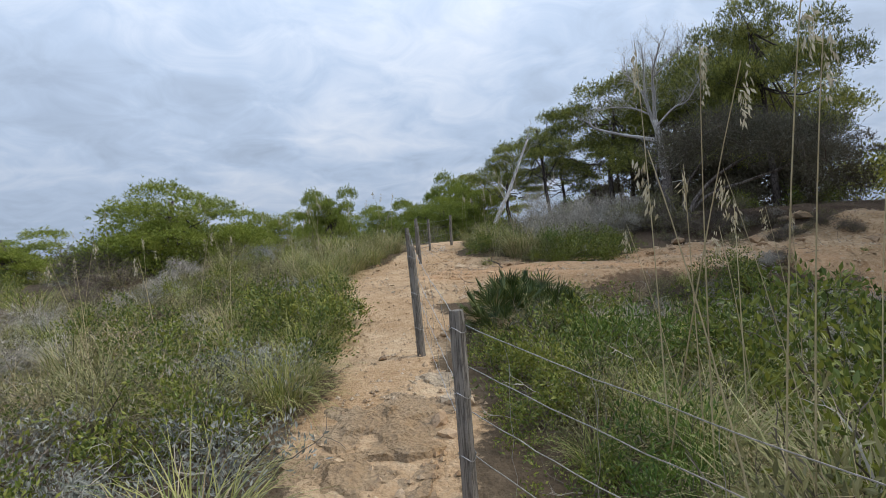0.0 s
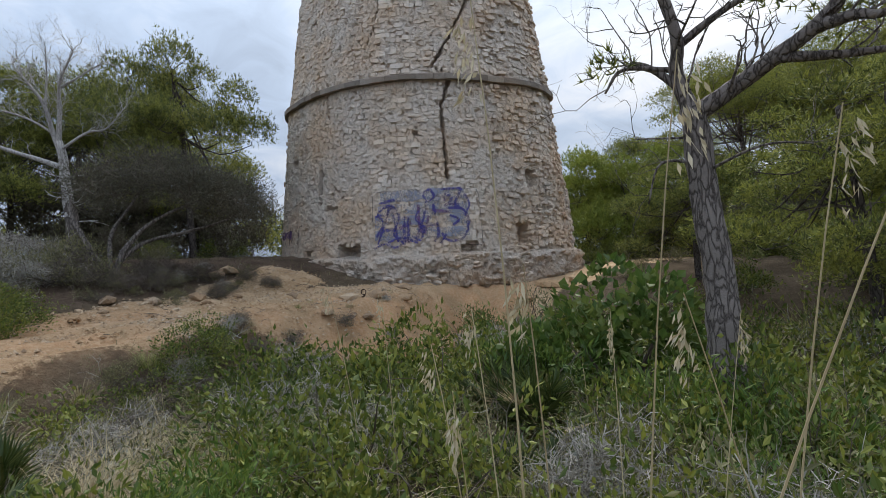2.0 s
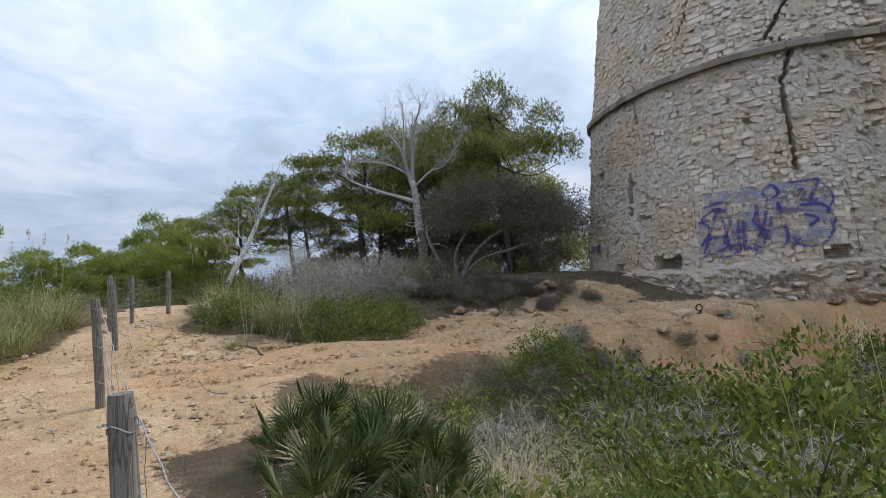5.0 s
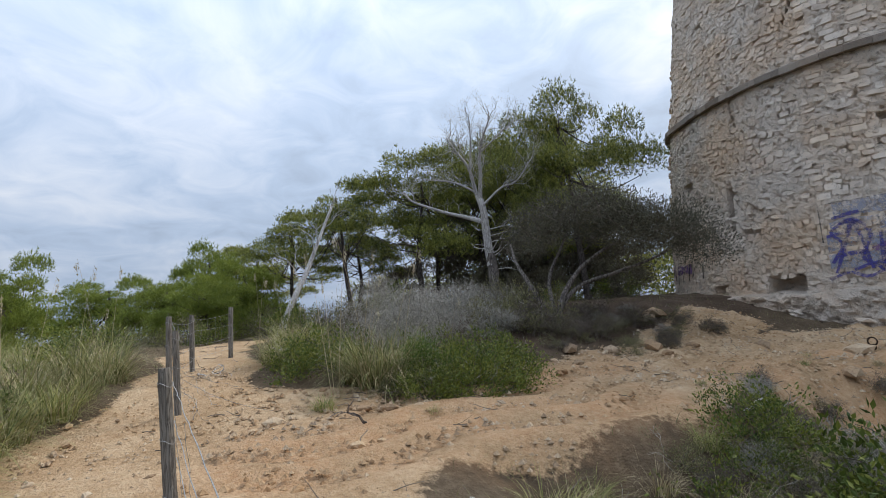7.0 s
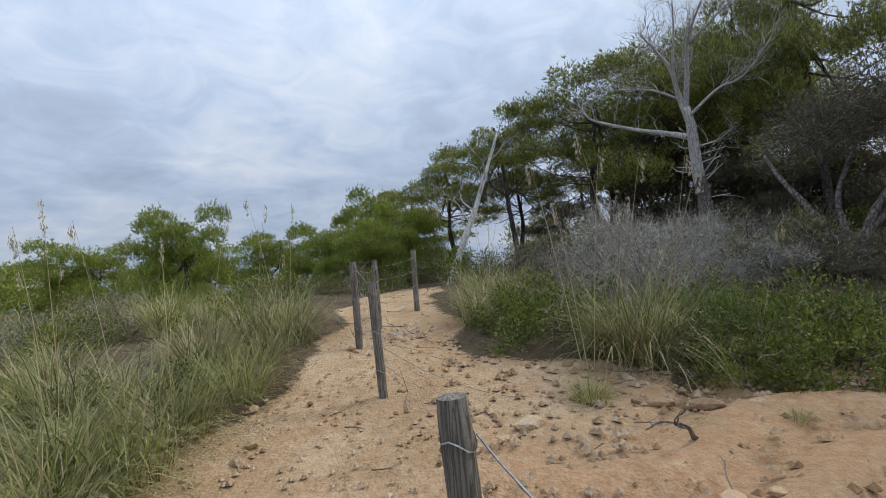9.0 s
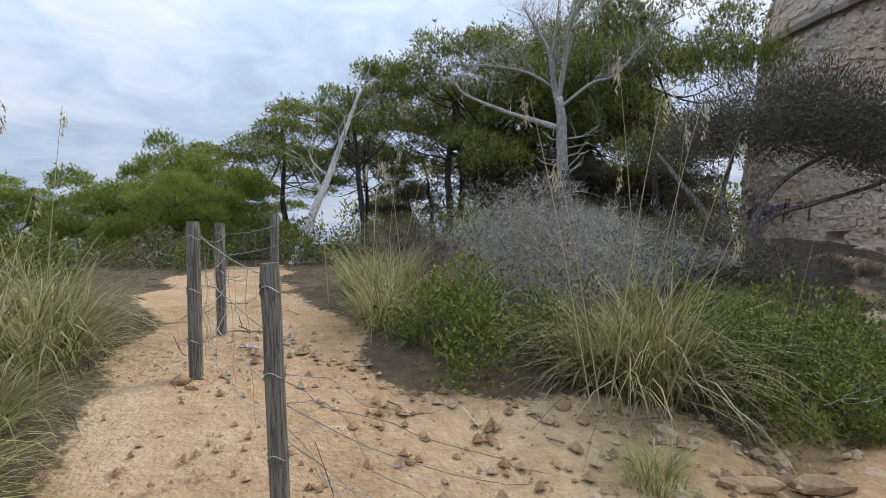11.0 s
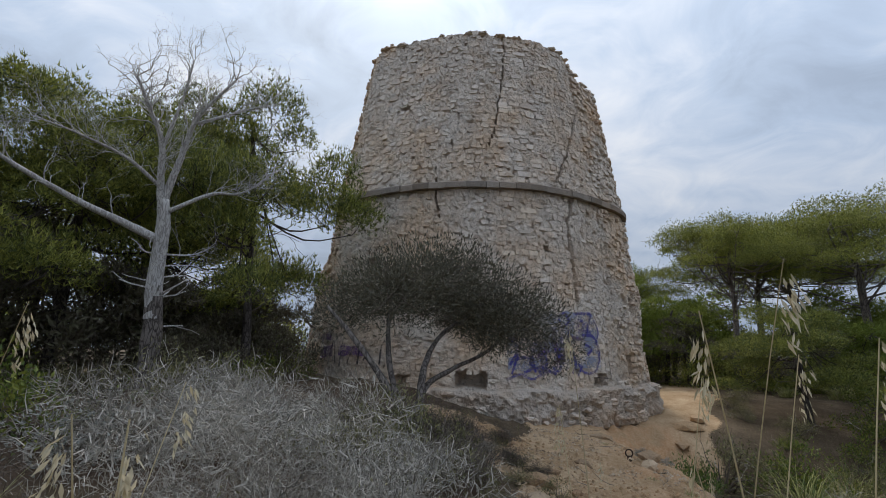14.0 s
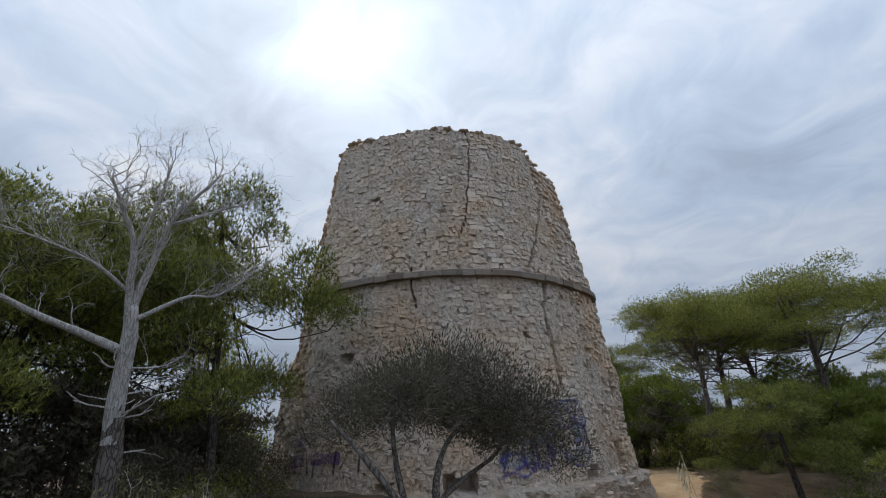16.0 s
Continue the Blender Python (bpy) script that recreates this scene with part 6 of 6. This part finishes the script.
for i, (x, y, az, lean, h) in enumerate(STALKS):
    rr = random.Random(200 + i)
    st = thing("grass_stalk", "tall dry grass stalk with a pale seed head", "grass", (x, y, ground_z(x, y)), "tall grass stalks")
    grow_stalk(st, Vector((0, 0, -0.03)), az, h, lean, rr, 0.0042)

# ---------------------------------------------------------------- stones, sticks and litter


def loose_stones():
    rng = random.Random(9)
    kinds = []
    for i in range(6):
        g = Geo()
        stone_lump(g, Vector((0, 0, 0)), 1.0, rng, 0.6)
        kinds.append(g.mesh("path_stone", M_PEBBLE))
    n = 0
    for _ in range(4000):
        x, y = rng.uniform(-1.8, 6.5), rng.uniform(1.8, 11.5)
        if worn(x, y) < 0.35 or n >= 230:
            continue
        if y < 7.5 and rng.random() < 0.6:
            continue
        r = 0.012 + 0.05 * rng.random() ** 3.2
        ob = new("path_stone", kinds[rng.randrange(6)])
        ob.location = (x, y, ground_z(x, y) + r * 0.25)
        ob.scale = (r, r, r)
        ob.rotation_euler = (rng.uniform(-0.3, 0.3), rng.uniform(-0.3, 0.3), rng.uniform(0, 6.28))
        tagged(ob, "small pale limestone lying on the sandy path", "stone", "loose stones on the path")
        n += 1
    for x, y, r in ((0.35, 10.45, 0.11), (1.35, 10.45, 0.08), (1.6, 10.3, 0.10), (1.95, 10.2, 0.09), (-0.1, 3.2, 0.09), (0.02, 3.5, 0.10), (-0.05, 3.0, 0.07), (-0.75, 12.6, 0.07), (-0.7, 12.5, 0.05), (0.9, 9.3, 0.08), (9.4, 8.9, 0.22), (10.2, 8.6, 0.25), (12.3, 9.0, 0.2), (8.9, 12.6, 0.25), (9.5, 12.9, 0.3), (15.6, 5.6, 0.35), (16.5, 4.9, 0.3), (14.8, 6.1, 0.25), (8.1, 8.5, 0.18), (5.6, 11.6, 0.2), (6.3, 11.3, 0.16), (7.2, 11.2, 0.22), (8.0, 10.9, 0.14), (7.0, 10.7, 0.12), (9.0, 10.2, 0.2), (6.6, 7.6, 0.14), (7.5, 7.8, 0.2), (9.0, 8.1, 0.16), (11.0, 8.3, 0.22), (5.1, 10.9, 0.12)):
        ob = new("rock", kinds[rng.randrange(6)])
        ob.location, ob.scale, ob.rotation_euler = (x, y, ground_z(x, y) + r * 0.2), (r, r, r * 0.8), (0, 0, rng.uniform(0, 6))
        tagged(ob, "weathered pale limestone rock half sunk in soil", "rock")
    grit = Geo()
    rs = np.random.RandomState(15)
    gx, gy = rs.uniform(-2.1, 13, 36000), rs.uniform(1.0, 13.5, 36000)
    ok = (strip_mask(gx, gy, TRODDEN, 0.12) > 0.15) | ((gx > 6.5) & (gx < 11) & (gy > 6.8) & (gy < 9))
    for x, y in zip(gx[ok].tolist(), gy[ok].tolist()):
        r = 0.004 + (0.034 if x > -0.3 and y > 6.5 else 0.02) * rng.random() ** 2.6
        z = ground_z(x, y) + r * 0.3
        a = rng.uniform(0, 6.28)
        c, s = math.cos(a) * r, math.sin(a) * r
        grit.add([(x + c * 1.4, y + s * 1.4, z), (x - s, y + c, z), (x - c, y - s, z), (x + s, y - c, z), (x + c * 0.2, y, z + r)], [])
        o = grit.n - 5
        grit.f += [[o, o + 1, o + 4], [o + 1, o + 2, o + 4], [o + 2, o + 3, o + 4], [o + 3, o, o + 4]]
    tagged(new("gravel", grit.mesh("gravel", M_PEBBLE)), "fine pale gravel strewn over the path", "gravel", kind="stuff")


loose_stones()


def rock_ledge(x, y, rx, ry, rise, az, seed):
    """A flat outcrop across the path, stepped and broken along its lower edge."""
    t = thing("rock_ledge", "flat pale limestone ledge worn smooth across the path", "rock", (x, y, ground_z(x, y)))
    g = Geo()
    rings, n = 14, 64
    v = []
    for i in range(rings + 1):
        k = i / rings
        for j in range(n):
            a = 2 * math.pi * j / n
            edge = 1 + 0.30 * noise.noise((math.cos(a) * 1.6, math.sin(a) * 1.6, seed)) + 0.10 * noise.noise((math.cos(a) * 6, math.sin(a) * 6, seed))
            px, py = rx * k * edge * math.cos(a), ry * k * edge * math.sin(a)
            wx, wy = px * math.cos(az) - py * math.sin(az), px * math.sin(az) + py * math.cos(az)
            top = rise + 0.05 * noise.noise((wx * 3, wy * 3, seed)) + 0.025 * noise.noise((wx * 11, wy * 11, seed))
            step = 0.045 * math.floor(2.2 * k + 0.7 * noise.noise((wx * 4, wy * 4, seed + 3)))
            z = ground_z(x + wx, y + wy) - ground_z(x, y) + (top - step * 0.6 if k < 0.9 else top - step - 0.35 * (k - 0.9) / 0.1)
            v.append((wx, wy, z))
    g.add(v, [(i * n + j, i * n + (j + 1) % n, (i + 1) * n + (j + 1) % n, (i + 1) * n + j) for i in range(rings) for j in range(n)])
    part("slab", g, M_LEDGE, t)


rock_ledge(-0.45, 3.25, 0.58, 0.55, 0.035, 0.2, 3)
rock_ledge(-0.12, 3.95, 0.26, 0.35, 0.015, 0.5, 5)
rock_ledge(-0.55, 2.55, 0.5, 0.35, 0.03, -0.2, 7)


def litter():
    """Low dry grass and twigs between the bushes."""
    rs = np.random.RandomState(12)
    g = Geo()
    n = 26000
    x = rs.uniform(-9, 16, n)
    y = rs.uniform(-1, 24, n)
    keep = (strip_mask(x, y, TRODDEN, 0.2) < 0.25) & (np.hypot(x - TOWER_X, y - TOWER_Y) > 7.4) & ~((x > 6.3) & (x < 12) & (y > 6.5) & (y < 9.2)) & ((np.abs(x) > 0.55) | (y > 3))
    x, y = x[keep], y[keep]
    k = len(x)
    base = np.stack([x, y, lie(x, y) - 0.03], 1)
    blades(g, base, rs.uniform(0, 6.28, k), rs.uniform(0.06, 0.30, k), rs.uniform(0.1, 0.9, k), rs.uniform(0.2, 1.4, k), rs.uniform(0.003, 0.008, k), 2)
    tagged(new("ground_grass", g.mesh("ground_grass", M_HEATH)), "low dry grass and litter between the bushes", "grass", kind="stuff")
    s = Geo()
    rng = random.Random(14)
    for _ in range(420):
        px, py = rng.uniform(-1.5, 14), rng.uniform(7.5, 20)
        if math.hypot(px - TOWER_X, py - TOWER_Y) < 7.6:
            continue
        a = rng.uniform(0, 6.28)
        twigs(s, (px, py, ground_z(px, py) + 0.02), (math.cos(a), math.sin(a), 0.05), rng.uniform(0.08, 0.3), 0.006, 1, rng, 0.3, 1, 0.7, 3, 0.7, 0.0)
    tagged(new("twig_litter", s.mesh("twig_litter", M_TWIG_B)), "dry twigs and needles lying on the soil", "twigs", kind="stuff")


litter()


def fallen_branch(x, y, az, length, label):
    rng = random.Random(int(x * 100))
    t = thing("fallen_branch", label, "branch", (x, y, ground_z(x, y) + 0.04))
    g = Geo()
    twigs(g, (0, 0, -0.02), (math.cos(az), math.sin(az), 0.05 if "root" in label else 0.2), length * 0.7, 0.018, 3, rng, 0.5, 2, 0.8, 5)
    part("wood", g, M_BARK if "root" in label else M_DEADWOOD, t)


fallen_branch(4.9, 8.2, -0.3, 0.55, "twisted grey dead branch standing out of a bush")
fallen_branch(1.35, 7.9, 2.0, 0.5, "bleached dead branch on the slope")
fallen_branch(1.2, 9.9, 3.5, 0.35, "exposed dark root on the sandy path")
fallen_branch(3.1, 10.2, 0.4, 0.5, "exposed root on the eroded bank")
fallen_branch(-0.3, 13.1, 0.1, 0.3, "dry stick lying on the path")


def iron_ring():
    t = thing("iron_ring", "small dark iron ring fixed in the ground", "ring", (10.2, 9.0, ground_z(10.2, 9.0)))
    g = Geo()
    pts = [(0, 0.07 * math.cos(a), 0.10 + 0.07 * math.sin(a)) for a in [k * math.pi / 8 for k in range(17)]]
    tube(g, pts, [0.014] * 17, 6)
    part("ring", g, M_IRON, t)
    h = Geo()
    tube(h, [(0, 0, -0.05), (0, 0, 0.03), (0, 0, 0.05)], [0.05, 0.045, 0.03], 8)
    part("stub", h, M_IRON, t)


iron_ring()
